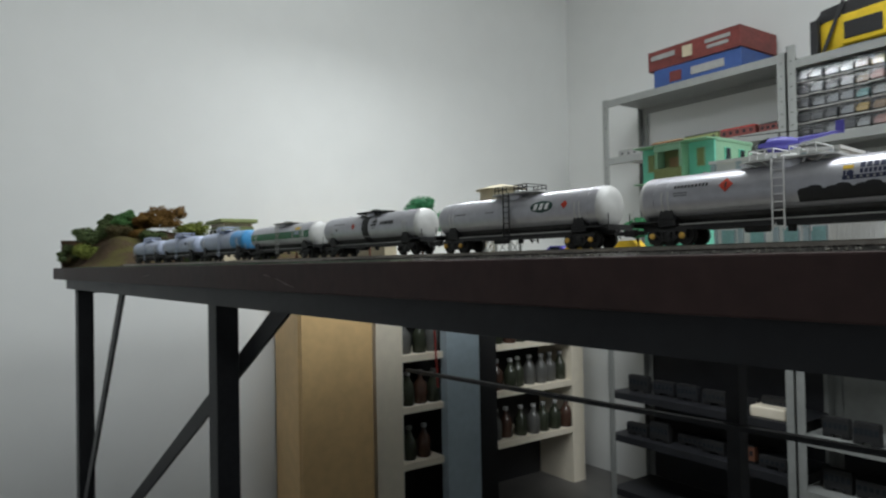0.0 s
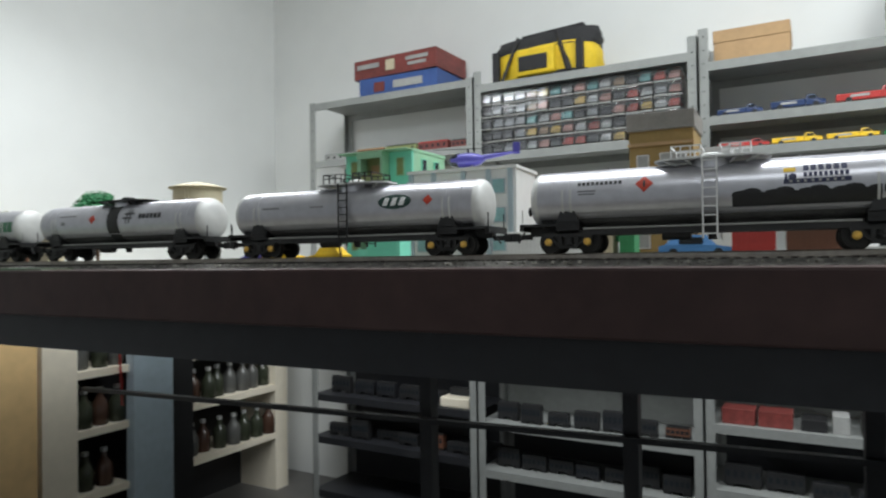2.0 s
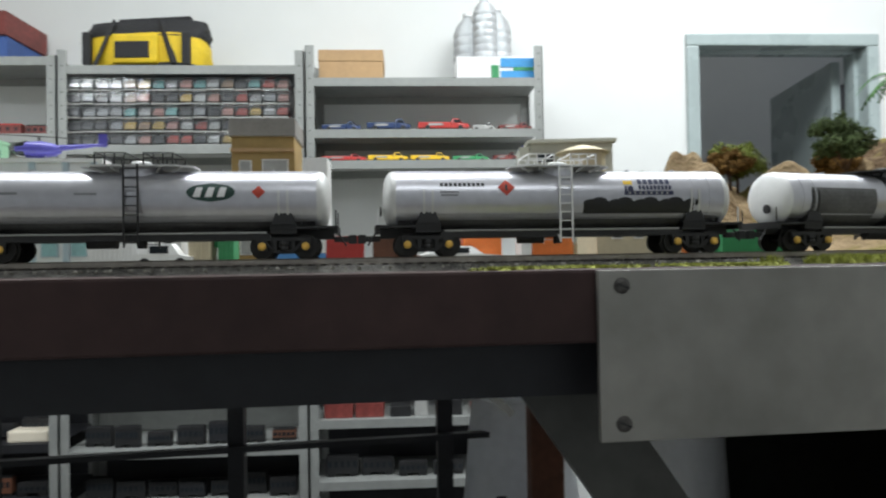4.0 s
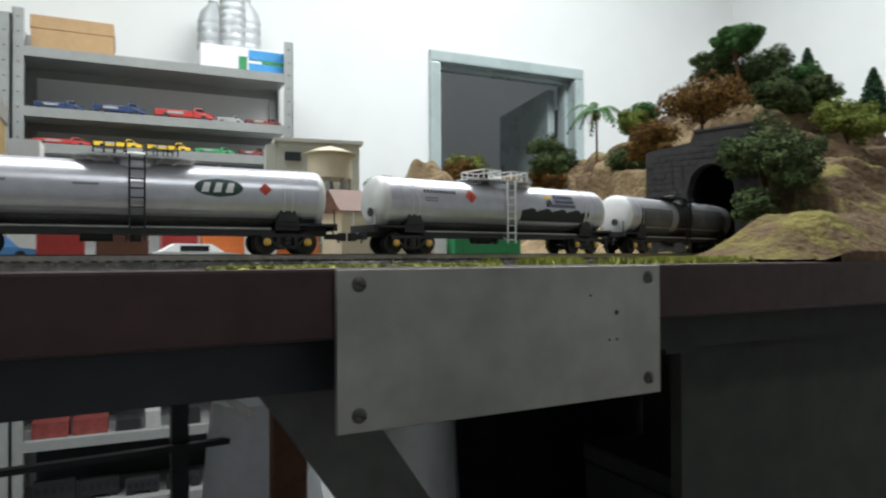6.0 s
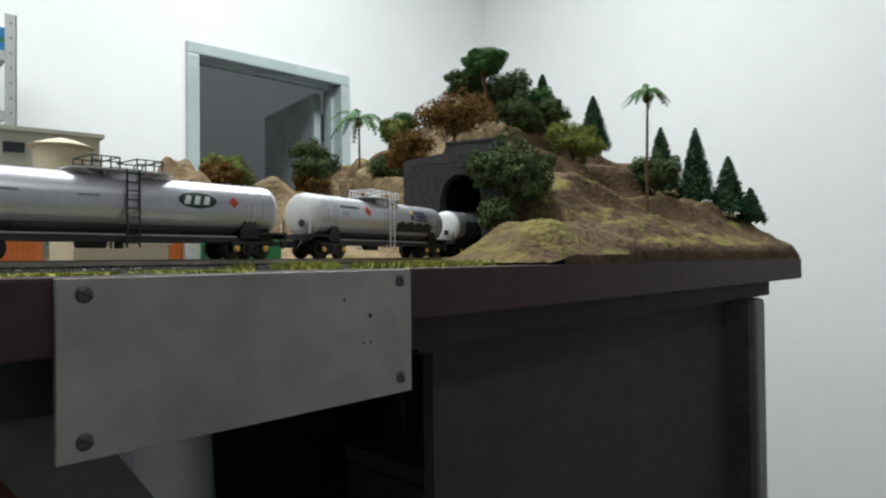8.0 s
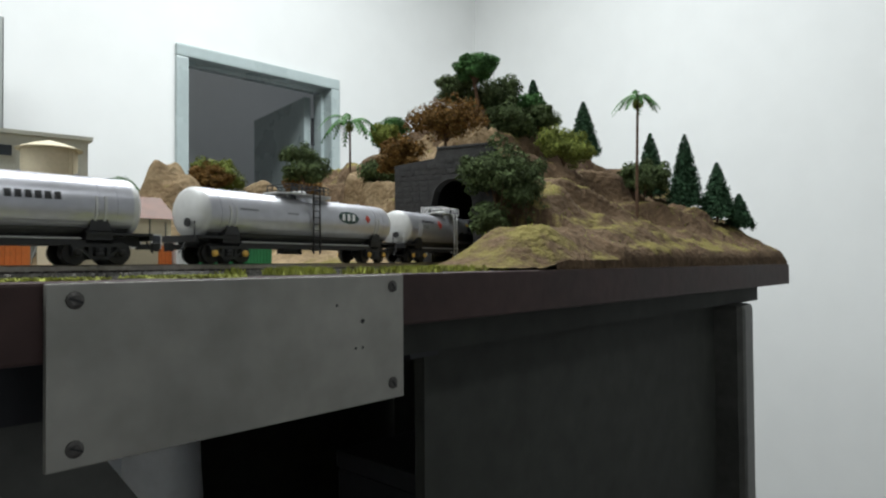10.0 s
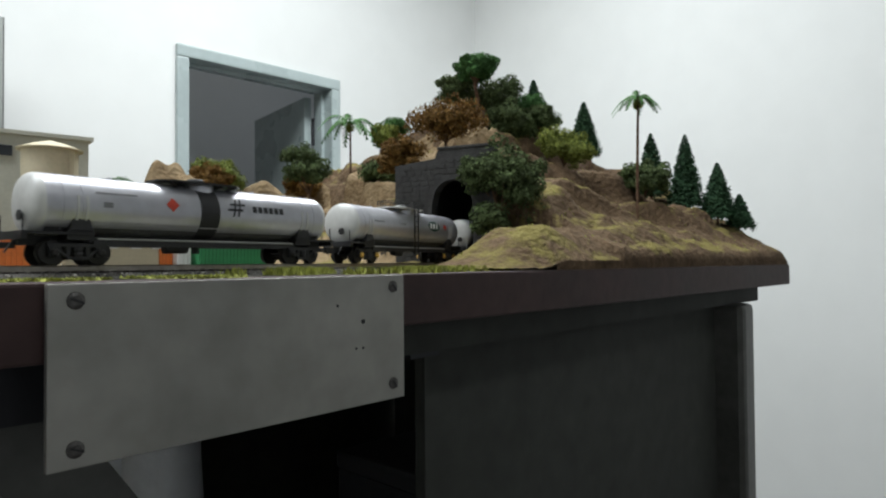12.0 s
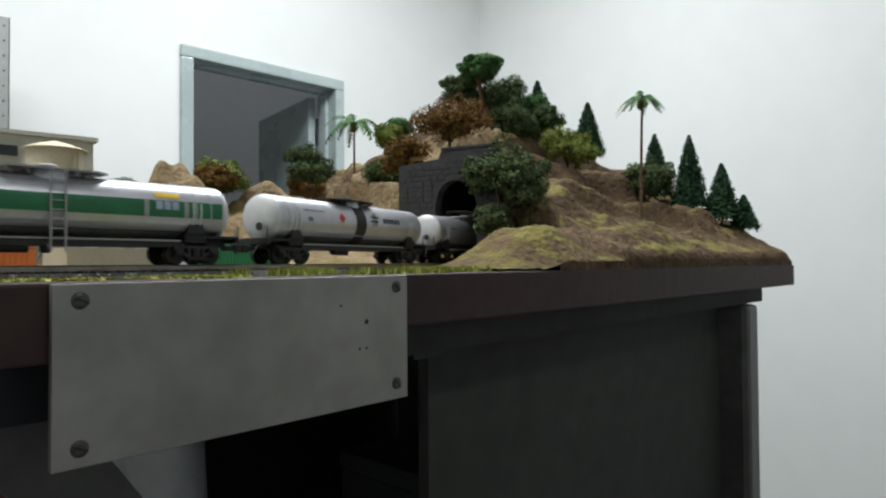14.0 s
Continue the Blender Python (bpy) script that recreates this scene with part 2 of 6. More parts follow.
def structure(name, bm, material, label="", smooth=False):
    return tagged(link(name, bm, material, None, smooth), label, kind="structure")


def box(a, b, bm=None, bevel=0.0, mi=0):
    bm = bm or bmesh.new()
    r = bmesh.ops.create_cube(bm, size=1)
    for v in r["verts"]:
        v.co = Vector([a[i] + (b[i] - a[i]) * (v.co[i] + 0.5) for i in range(3)])
    fs = {f for v in r["verts"] for f in v.link_faces}
    for f in fs:
        f.material_index = mi
    if bevel:
        es = {e for v in r["verts"] for e in v.link_edges}
        bmesh.ops.bevel(bm, geom=list(es), offset=bevel, segments=2, affect="EDGES", profile=0.6)
    return bm


def bar(p0, p1, w, h, bm=None, mi=0):
    """A straight bar of section w x h between two points."""
    bm = bm or bmesh.new()
    p0, p1 = Vector(p0), Vector(p1)
    d = p1 - p0
    q = d.to_track_quat("Z", "Y").to_matrix().to_4x4()
    r = bmesh.ops.create_cube(bm, size=1, matrix=Matrix.Translation((p0 + p1) / 2) @ q @ Matrix.Diagonal((w, h, d.length, 1)))
    for v in r["verts"]:
        for f in v.link_faces:
            f.material_index = mi
    return bm


def rod(p0, p1, r0, r1=None, seg=8, bm=None, mi=0, caps=True):
    bm = bm or bmesh.new()
    p0, p1 = Vector(p0), Vector(p1)
    d = p1 - p0
    q = d.to_track_quat("Z", "Y").to_matrix().to_4x4()
    r = bmesh.ops.create_cone(bm, cap_ends=caps, segments=seg, radius1=r0, radius2=r0 if r1 is None else r1, depth=d.length,
                              matrix=Matrix.Translation((p0 + p1) / 2) @ q)
    for v in r["verts"]:
        for f in v.link_faces:
            f.material_index = mi
    return bm


def lathe(profile, axis="Z", seg=24, bm=None, mi=0):
    """Turn a profile of (radius, height) round an axis."""
    bm = bm or bmesh.new()
    rings = []
    for r, h in profile:
        ring = []
        for i in range(seg):
            a = 2 * math.pi * i / seg
            c, s = r * math.cos(a), r * math.sin(a)
            ring.append(bm.verts.new((c, s, h) if axis == "Z" else ((h, c, s) if axis == "X" else (c, h, s))))
        rings.append(ring)
    fs = []
    for a, b in zip(rings, rings[1:]):
        for i in range(seg):
            fs.append(bm.faces.new((a[i], a[(i + 1) % seg], b[(i + 1) % seg], b[i])))
    for ring, flip in ((rings[0], True), (rings[-1], False)):
        fs.append(bm.faces.new(ring[::-1] if flip else ring))
    for f in fs:
        f.material_index = mi
    bmesh.ops.recalc_face_normals(bm, faces=fs)
    return bm


# ------------------------------------------------------------ room
WX0, WX1, WY0, WY1, WZ = -2.77, 3.27, -2.6, 2.9, 3.6
DX0, DX1, DZ = 1.316, 2.093, 2.132
structure("floor", box((WX0 - 0.2, WY0 - 0.2, -0.1), (WX1 + 0.2, 5.4, 0)), M_FLOOR, "grey tiled floor under the layout table")
structure("ceiling", box((WX0 - 0.2, WY0 - 0.2, WZ), (WX1 + 0.2, 5.4, WZ + 0.1)), M_CEIL, "plain white ceiling")
bm = box((WX0 - 0.2, WY1, 0), (DX0 - 0.04, WY1 + 0.14, WZ))
box((DX1 + 0.04, WY1, 0), (WX1 + 0.2, WY1 + 0.14, WZ), bm)
box((DX0 - 0.04, WY1, DZ + 0.04), (DX1 + 0.04, WY1 + 0.14, WZ), bm)
structure("wall_north", bm, M_WALL, "white painted wall with a doorway")
structure("wall_west", box((WX0 - 0.14, WY0, 0), (WX0, WY1, WZ)), M_WALL, "white painted side wall")
structure("wall_east", box((WX1, WY0, 0), (WX1 + 0.14, WY1, WZ)), M_WALL, "white painted side wall")
structure("wall_south", box((WX0 - 0.14, WY0 - 0.14, 0), (WX1 + 0.14, WY0, WZ)), M_WALLDIM, "unseen closing wall, greyed to throw less light back")
# the room behind the doorway
bm = box((0.6, 5.1, 0), (3.9, 5.24, WZ))
box((0.46, WY1 + 0.14, 0), (0.6, 5.24, WZ), bm)
box((3.9, WY1 + 0.14, 0), (4.04, 5.24, WZ), bm)
structure("wall_corridor", bm, M_WALL, "white walls of the dim room behind the doorway")
door = new("door_1")
door.matrix_world = pose(0, 0, 0)
tagged(door, "open doorway with a grey-green painted steel frame", kind="structure")
fw = 0.056
for nm, a, b in (("frame_side", (DX0 - fw, WY1 - 0.022, 0), (DX0, WY1 + 0.15, DZ)), ("frame_side", (DX1, WY1 - 0.022, 0), (DX1 + fw, WY1 + 0.15, DZ)),
                 ("frame_head", (DX0 - fw, WY1 - 0.022, DZ), (DX1 + fw, WY1 + 0.15, DZ + fw))):
    part(nm, box(a, b, bevel=0.008), M_DOORF, door)
for nm, a, b in (("door_stop", (DX0, WY1 + 0.05, 0), (DX0 + 0.018, WY1 + 0.09, DZ - 0.018)), ("door_stop", (DX1 - 0.018, WY1 + 0.05, 0), (DX1, WY1 + 0.09, DZ - 0.018)),
                 ("door_stop", (DX0, WY1 + 0.05, DZ - 0.018), (DX1, WY1 + 0.09, DZ))):
    part(nm, box(a, b), M_DOORF, door)
leaf = part("door_leaf", box((-0.040, 0, 0.01), (0, 0.74, DZ - 0.02), bevel=0.003), M_DOORF, door, "grey door leaf, wide open")
leaf.matrix_world = pose(DX1 - 0.012, WY1 + 0.155, 0, 0, 0, -9)
for z in (0.3, 1.85):
    part("hinge", rod((DX1 - 0.006, WY1 + 0.146, z), (DX1 - 0.006, WY1 + 0.146, z + 0.15), 0.009), M_STEEL, door)

# ------------------------------------------------------------ layout table
# table space: u along the front edge, v into the depth, origin at the plate's corner
SLOPE = 3.15
TB = pose(0.077, 0.2925, 0, 0, 0, SLOPE)
TOP, UND = 1.198, 1.166
# Unseen rear depth VB is stretched so the top keeps light off the racks.
U0, U1, VB = -2.255, 1.055, 1.72


def at(u, v, z=TOP, turn=0.0):
    return TB @ pose(u, v, z, 0, 0, turn)


table = base("layout_table", TB, "long brown-edged model railway table on a dark steel frame", "table")
part("tabletop", box((U0 + 0.02, 0.02, UND + 0.004), (U1 - 0.02, VB, TOP - 0.003)), M_BASE, table)
part("fascia_board", box((U0, 0, UND), (U1, 0.02, TOP - 0.001), bevel=0.0015), M_FASCIA, table, "dark brown front board")
part("end_board", box((U0, 0.02, UND), (U0 + 0.02, 0.75, TOP + 0.078)), M_WOODED, table)
part("end_board", box((U1 - 0.02, 0.02, UND), (U1, VB, TOP + 0.012)), M_FASCIA, table)
part("rear_board", box((U0, VB, UND), (U1, VB + 0.02, TOP)), M_FASCIA, table)
for u, z, du, dz in ((-0.77, 1.181, 0.030, -0.006), (-0.75, 1.176, 0.026, -0.004), (-0.80, 1.185, 0.018, -0.003), (-1.30, 1.180, 0.03, 0.002)):
    part("scuff", bar((u, -0.0004, z), (u + du, -0.0004, z + dz), 0.0016, 0.0006), M_SCUFF, table, "pale scuff mark")
# steel frame under the top
part("front_rail", box((U0 + 0.03, 0.028, 1.139), (0.184, 0.034, UND)), M_STEEL, table)
part("front_rail", box((0.185, 0.032, 1.142), (U1 - 0.055, 0.05, UND)), M_PANEL, table)
part("rear_rail", box((U0 + 0.03, VB - 0.05, 1.12), (U1 - 0.05, VB - 0.02, UND)), M_STEEL, table)
part("tie_bar", bar((U0 + 0.05, 1.195, 0.775), (0.30, 1.195, 0.812), 0.02, 0.012), M_STEEL, table)
part("leg", box((U0 + 0.03, 0.05, 0), (U0 + 0.07, 0.09, UND)), M_STEEL, table)
part("leg", box((-1.275, 0.10, 0), (-1.235, 0.14, UND)), M_STEEL, table)
part("brace", bar((-1.06, 0.15, 1.132), (-2.12, 0.15, 0.50), 0.006, 0.034), M_STEEL, table)
part("cross_rail", box((U0 + 0.03, 0.05, 1.125), (U0 + 0.07, VB - 0.06, UND)), M_STEEL, table)
for u, v in ((-0.935, 1.25), (-0.405, 1.22), (0.053, 1.205)):
    part("leg", box((u, v, 0), (u + 0.034, v + 0.04, UND)), M_STEEL, table)
for u in (-1.5, -0.6, 0.25):
    part("cross_rail", box((u, 0.05, 1.135), (u + 0.03, VB - 0.06, UND)), M_STEEL, table)
part("leg", box((U1 - 0.180, 0.015, 0), (U1 - 0.130, 0.065, 1.1422), bevel=0.009), M_LEG, table, "dark square steel leg")
part("brace", bar((-0.012, 0.058, 1.158), (0.290, 0.075, 0.72), 0.008, 0.040), M_LEG, table, "flat grey steel brace")
part("gusset", bar((-0.052, 0.045, 1.150), (-0.028, 0.045, 1.129), 0.015, 0.003), M_ALU, table, "bare steel gusset")
part("skirt_panel", box((0.27, 0.055, 0.02), (U1 - 0.145, 0.065, 1.138)), M_PANEL, table, "dark grey panel closing the table's underside")
# Dark panels added for the shaded underside and to close a bright gap.
part("shade_panel", box((0.42, 0.75, 0.02), (U1 - 0.03, 0.76, 1.13)), M_PANEL, table, "dark panel added for the shade under the table")
part("gap_panel", box((U1 - 0.140, 0.07, 0.02), (U1 - 0.130, 0.745, 1.13)), M_PANEL, table)
part("green_flock", box((-1.95, 0.003, TOP - 0.004), (-0.55, 0.026, TOP + 0.0004)), mat("flock_green", (0.045, 0.15, 0.075), 0.9, vary=0.35, scale=14, bump=0.5, c2=(0.14, 0.15, 0.11)), table, "green flocked strip along the edge")
# low table end: inner uprights and braces at the far end
part("brace", bar((-1.71, 0.06, 1.15), (-2.19, 0.06, 0.50), 0.006, 0.03), M_STEEL, table)

plate = base("joining_plate", TB, "bare aluminium plate screwed over the table's joint", "plate")
part("sheet", box((0, -0.004, 1.1255), (0.189, -0.0005, 1.1965), bevel=0.0006), M_ALU, plate)
for u, z in ((0.0100, 1.190), (0.180, 1.190), (0.180, 1.1345), (0.0100, 1.133)):
    s = part("screw", lathe([(0.0035, 0.0), (0.0033, -0.0006), (0.0020, -0.0011)], "Y", 12), M_SCREW, plate)
    s.location = (u, -0.004, z)
    k = part("screw_slot", box((-0.0024, -0.0015, -0.0004), (0.003, -0.0009, 0.0004)), M_BLACK, s)
    k.rotation_euler = (0, u * 40, 0)
for u, z, r in ((0.139, 1.181, 0.0008), (0.157, 1.1715, 0.0014), (0.152, 1.157, 0.0008), (0.157, 1.157, 0.0008)):
    s = part("pit_mark", lathe([(r, 0.0), (r, -0.0002)], "Y", 8), M_BLACK, plate)
    s.location = (u, -0.004, z)

# ------------------------------------------------------------ track
Y0, SL, XS, RAD, TURN = 0.3737, 0.055, 0.098, 0.887, 0.333
TH0 = math.atan(SL)
ARC = (TURN - TH0) * RAD


def track(s):
    """Place and heading on the track's centre line."""
    if s < XS:
        return Vector((s * math.cos(TH0), Y0 + s * math.sin(TH0))), TH0
    a = min(s - XS, ARC) / RAD
    p = Vector((XS * math.cos(TH0), Y0 + XS * math.sin(TH0)))
    p += RAD * Vector((math.sin(TH0 + a) - math.sin(TH0), math.cos(TH0) - math.cos(TH0 + a)))
    h = TH0 + a
    return p + max(0, s - XS - ARC) * Vector((math.cos(h), math.sin(h))), h


def sweep(section, s0, s1, step, bm=None, side=0.0):
    """Draw a closed section (across, z) along the track."""
    bm = bm or bmesh.new()
    n = int((s1 - s0) / step)
    rings = []
    for i in range(n + 1):
        p, h = track(s0 + (s1 - s0) * i / n)
        w = Vector((-math.sin(h), math.cos(h)))
        rings.append([bm.verts.new((p.x + w.x * (a + side), p.y + w.y * (a + side), z)) for a, z in section])
    k = len(section)
    for a, b in zip(rings, rings[1:]):
        for i in range(k):
            bm.faces.new((a[i], b[i], b[(i + 1) % k], a[(i + 1) % k]))
    bm.faces.new(rings[0])
    bm.faces.new(rings[-1][::-1])
    bmesh.ops.recalc_face_normals(bm, faces=bm.faces[:])
    return bm


RAILZ = 1.2036
tk = base("railway_track", pose(0, 0, 0), "model railway track with steel rails on grey ballast", "track")
part("ballast_bed", sweep([(-0.024, TOP - 0.002), (-0.017, TOP + 0.0018), (0.017, TOP + 0.0018), (0.024, TOP - 0.002)], -2.1, 1.1, 0.03), M_BALLAST, tk)
for sd in (-0.00825, 0.00825):
    part("rail", sweep([(-0.0012, TOP + 0.0022), (-0.0004, TOP + 0.003), (-0.0004, RAILZ - 0.0007), (-0.0007, RAILZ), (0.0007, RAILZ), (0.0004, RAILZ - 0.0007),
                        (0.0004, TOP + 0.003), (0.0012, TOP + 0.0022)], -2.1, 1.1, 0.03, side=sd), M_RAIL, tk)
sm = bpy.data.meshes.new("sleeper")
bm = box((-0.0014, -0.015, TOP + 0.0012), (0.0014, 0.015, TOP + 0.0026))
bm.to_mesh(sm)
bm.free()
sm.materials.append(M_SLEEPER)
s = -0.72
while s < 0.52:
    p, h = track(s)
    o = new("sleeper", sm)
    o.matrix_world = pose(p.x, p.y, 0, 0, 0, math.degrees(h))
    o.parent = tk
    s += 0.0062
# a second track behind the train
tk2 = base("siding_track", pose(0, 0, 0), "second model railway track on grey ballast", "track")
part("ballast_bed", sweep([(-0.024, TOP - 0.002), (-0.017, TOP + 0.0015), (0.017, TOP + 0.0015), (0.024, TOP - 0.002)], -2.0, 0.40, 0.05, side=0.062), M_BALLAST, tk2)
for sd in (-0.00825, 0.00825):
    part("rail", sweep([(-0.0006, TOP + 0.001), (-0.0006, RAILZ - 0.001), (0.0006, RAILZ - 0.001), (0.0006, TOP + 0.001)], -2.0, 0.40, 0.05, side=sd + 0.062), M_RAIL, tk2)

# ------------------------------------------------------------ hill with the tunnel
SP = 0.520
PC, PH = track(SP)
TBI = TB.inverted()


def clamp(x, a=0.0, b=1.0):
    return max(a, min(b, x))


def smooth(x):
    x = clamp(x)
    return x * x * (3 - 2 * x)


def smin(a, b, k=0.12):
    h = clamp(0.5 + 0.5 * (b - a) / k)
    return b * (1 - h) + a * h - k * h * (1 - h)


def portal_space(u, v):
    w = TB @ Vector((u, v, 0))
    d = Vector((w.x, w.y)) - PC
    return d.dot(Vector((math.cos(PH), math.sin(PH)))), d.dot(Vector((-math.sin(PH), math.cos(PH))))


BUMPS = ((0.43, 0.64, 0.100, 0.10), (0.58, 0.66, 0.100, 0.09), (0.50, 0.50, 0.085, 0.05), (0.30, 0.66, 0.095, 0.04), (0.345, 0.60, 0.134, 0.066), (0.49, 0.60, 0.122, 0.07), (0.56, 0.49, 0.080, 0.06), (0.63, 0.50, 0.10, 0.045), (0.41, 0.66, 0.09, 0.05), (0.27, 0.70, 0.08, 0.05), (0.45, 0.40, 0.04, 0.06))


def hill(u, v):
    d, a = portal_space(u, v)
    n = noise.noise(Vector((u * 9, v * 9, 3.1))) * 0.5 + noise.noise(Vector((u * 23, v * 23, 1.7))) * 0.28 + noise.noise(Vector((u * 55, v * 55, 9.2))) * 0.14
    f = smin(v / 0.39 + 0.035, (1.09 - u) / 0.18, 0.2)
    f = smin(f, 1.0, 0.15)
    ul = 0.452 + 0.36 * max(0.0, v - 0.17)
    left = clamp(0.50 + (u - ul) / 0.42) * smooth((u - ul + 0.055) / 0.05)
    if d < 0:
        left *= smooth((abs(a) - 0.034) / 0.03) if a > -0.03 else 0.0
    h = (0.228 + 0.045 * math.exp(-((u - 0.74) / 0.11) ** 2 - ((v - 0.36) / 0.14) ** 2)) * smin(f, left, 0.06)
    near = smooth((abs(a) - 0.05) / 0.05 + max(0.0, d - 0.05) / 0.08)
    rocky = 1.0 if u < 0.60 and v > 0.2 else 0.0
    # folds that run down the slope, and broad swells across it
    fold = 0.5 - abs(noise.noise(Vector(((u * 0.8 + v * 0.6) * 11 + 4, (v * 0.8 - u * 0.6) * 4, 6.3))))
    swell = 0.034 * n + (0.046 + 0.03 * rocky) * (fold - 0.36) + 0.022 * rocky * noise.noise(Vector((u * 40, v * 40, 2.6)))
    h += swell * smooth(h / 0.07) * (0.15 + 0.85 * near)
    ledge = h / 0.05 + 1.2 * noise.noise(Vector((u * 6, v * 6, 11.0)))
    h += 0.010 * math.sin(ledge * 6.2832) * near * smooth((h - 0.03) / 0.06)
    h += 0.0035 * noise.noise(Vector((u * 80, v * 80, 4.4))) * near * smooth(h / 0.03)
    # earth bank between the track and the table's edge
    bank = 0.031 * smooth((u - 0.285) / 0.10) * smooth((v + 0.004) / 0.045) * (1 - 0.35 * smooth((u - 0.55) / 0.3)) * smooth((0.105 - v + max(0, d) * 0.6) / 0.04)
    lump = noise.noise(Vector((u * 12, v * 16, 5.5))) + 0.55 * noise.noise(Vector((u * 31, v * 34, 0.7))) + 0.25 * noise.noise(Vector((u * 75, v * 75, 3.9)))
    bank *= 1 + 0.2 * n + 0.28 * lump
    h = max(h, bank)
    for bu, bv, bh, bw in BUMPS:
        r2 = ((u - bu) / bw) ** 2 + ((v - bv) / (bw * 1.3)) ** 2
        h = max(h, bh * math.exp(-r2 ** 1.25) * (1 + 0.25 * n + 0.22 * noise.noise(Vector((u * 34, v * 34, 8.8)))) - 0.004)
    if d < 0.012 and abs(a) < 0.034:
        h = 0
    edge = smooth((U1 + 0.002 - u) / 0.012) * smooth((v - 0.001) / 0.006)
    return max(0.0, h) * (0.25 + 0.75 * edge) + 0.006 * smooth((u - 0.34) / 0.05) * smooth((U1 - u) / 0.02)


def hill_mesh(name, u0, u1, v0, v1, nu, nv, fn, mats, pick, label, cut=None, lift=0.0):
    bm = bmesh.new()
    g = [[bm.verts.new((u0 + (u1 - u0) * i / nu, v0 + (v1 - v0) * j / nv, TOP + lift + fn(u0 + (u1 - u0) * i / nu, v0 + (v1 - v0) * j / nv))) for j in range(nv + 1)] for i in range(nu + 1)]
    for i in range(nu):
        for j in range(nv):
            q = (g[i][j], g[i + 1][j], g[i + 1][j + 1], g[i][j + 1])
            zs = [v.co.z for v in q]
            c = sum((v.co for v in q), Vector()) / 4
            if max(zs) < TOP + lift + 0.0015:
                continue
            if cut and cut(c.x, c.y, max(zs) - min(zs)):
                continue
            f = bm.faces.new(q)
            f.smooth = True
            f.material_index = pick(c, max(zs) - min(zs))
    for e in [e for e in bm.edges if len(e.link_faces) == 1]:
        a, b = e.verts
        if max(a.co.z, b.co.z) > TOP + 0.004 and (min(a.co.x, b.co.x) > u1 - 1e-5 or max(a.co.x, b.co.x) < u0 + 1e-5 or min(a.co.y, b.co.y) > v1 - 1e-5 or max(a.co.y, b.co.y) < v0 + 1e-5):
            q = [bm.verts.new((w.co.x, w.co.y, TOP - 0.002)) for w in (b, a)]
            bm.faces.new((a, b, q[0], q[1]))
    for v in [v for v in bm.verts if not v.link_faces]:
        bm.verts.remove(v)
    bmesh.ops.recalc_face_normals(bm, faces=bm.faces[:])
    ob = link(name, bm, mats)
    ob.matrix_world = TB
    return tagged(ob, label, "hill")


def opening(u, v, jump):
    d, a = portal_space(u, v)
    return abs(a) < 0.032 and -0.005 < d < 0.06 and jump > 0.03


def ground_kind(c, jump):
    n = noise.noise(Vector((c.x * 14, c.y * 20, 5.0))) * 0.04
    return 1 if c.x + n < 0.60 and c.y + n > 0.2 else 0


hill_mesh("hill", 0.20, U1 + 0.0005, 0.0015, 1.0, 270, 330, hill, [M_EARTH, M_ROCK], ground_kind, "brown earth and rock hill with dry grass over the tunnel", opening)


def west_hill(u, v):
    n = noise.noise(Vector((u * 10, v * 10, 7.7))) * 0.5 + noise.noise(Vector((u * 27, v * 27, 4.1))) * 0.3
    t = smooth((-1.72 - u - v * 0.25) / 0.28) * smooth((u - U0 + 0.01) / 0.05) * smooth((v - 0.02) / 0.10) * smooth((1.0 - v) / 0.3)
    return t * (0.090 + 0.04 * n)


hill_mesh("wooded_hill", U0 + 0.02, -1.3, 0.02, 1.0, 70, 70, west_hill, [M_WOODED], lambda c, j: 0,
          "brown grassy hill at the table's far end")

# tunnel portal of dark stone
PM = pose(PC.x, PC.y, 0, 0, 0, math.degrees(PH))
portal = base("tunnel_portal", PM, "dark stone tunnel portal set into the hill", "tunnel")


def arch(a):
    """Height of the opening over the rails at a distance across."""
    return 1.264 + 0.026 * math.sqrt(max(0, 1 - (a / 0.0235) ** 2))


bm = bmesh.new()
x0, x1 = -0.006, 0.008
cols = [-0.046, -0.0235] + [-0.0235 + 0.047 * i / 12 for i in range(1, 12)] + [0.0235, 0.067]
for c0, c1 in zip(cols, cols[1:]):
    inside = -0.0236 < (c0 + c1) / 2 < 0.0236
    l0, l1 = (arch(c0), arch(c1)) if inside else (TOP - 0.001, TOP - 0.001)
    top = [1.3215 if c < 0.0165 else 1.313 - (c - 0.016) * 0.1 for c in (c0, c1)]
    vs = [bm.verts.new(p) for p in ((x0, c0, l0), (x0, c1, l1), (x0, c1, top[1]), (x0, c0, top[0]), (x1, c0, l0), (x1, c1, l1), (x1, c1, top[1]), (x1, c0, top[0]))]
    for q in ((0, 1, 2, 3), (7, 6, 5, 4), (0, 4, 5, 1), (3, 2, 6, 7), (0, 3, 7, 4), (1, 5, 6, 2)):
        bm.faces.new([vs[i] for i in q])
bmesh.ops.remove_doubles(bm, verts=bm.verts[:], dist=1e-6)
bmesh.ops.recalc_face_normals(bm, faces=bm.faces[:])
part("portal_wall", bm, M_STONE, portal)
part("coping", box((-0.0072, -0.046, 1.3215), (0.010, 0.0165, 1.3245), bevel=0.0008), M_STONE, portal)
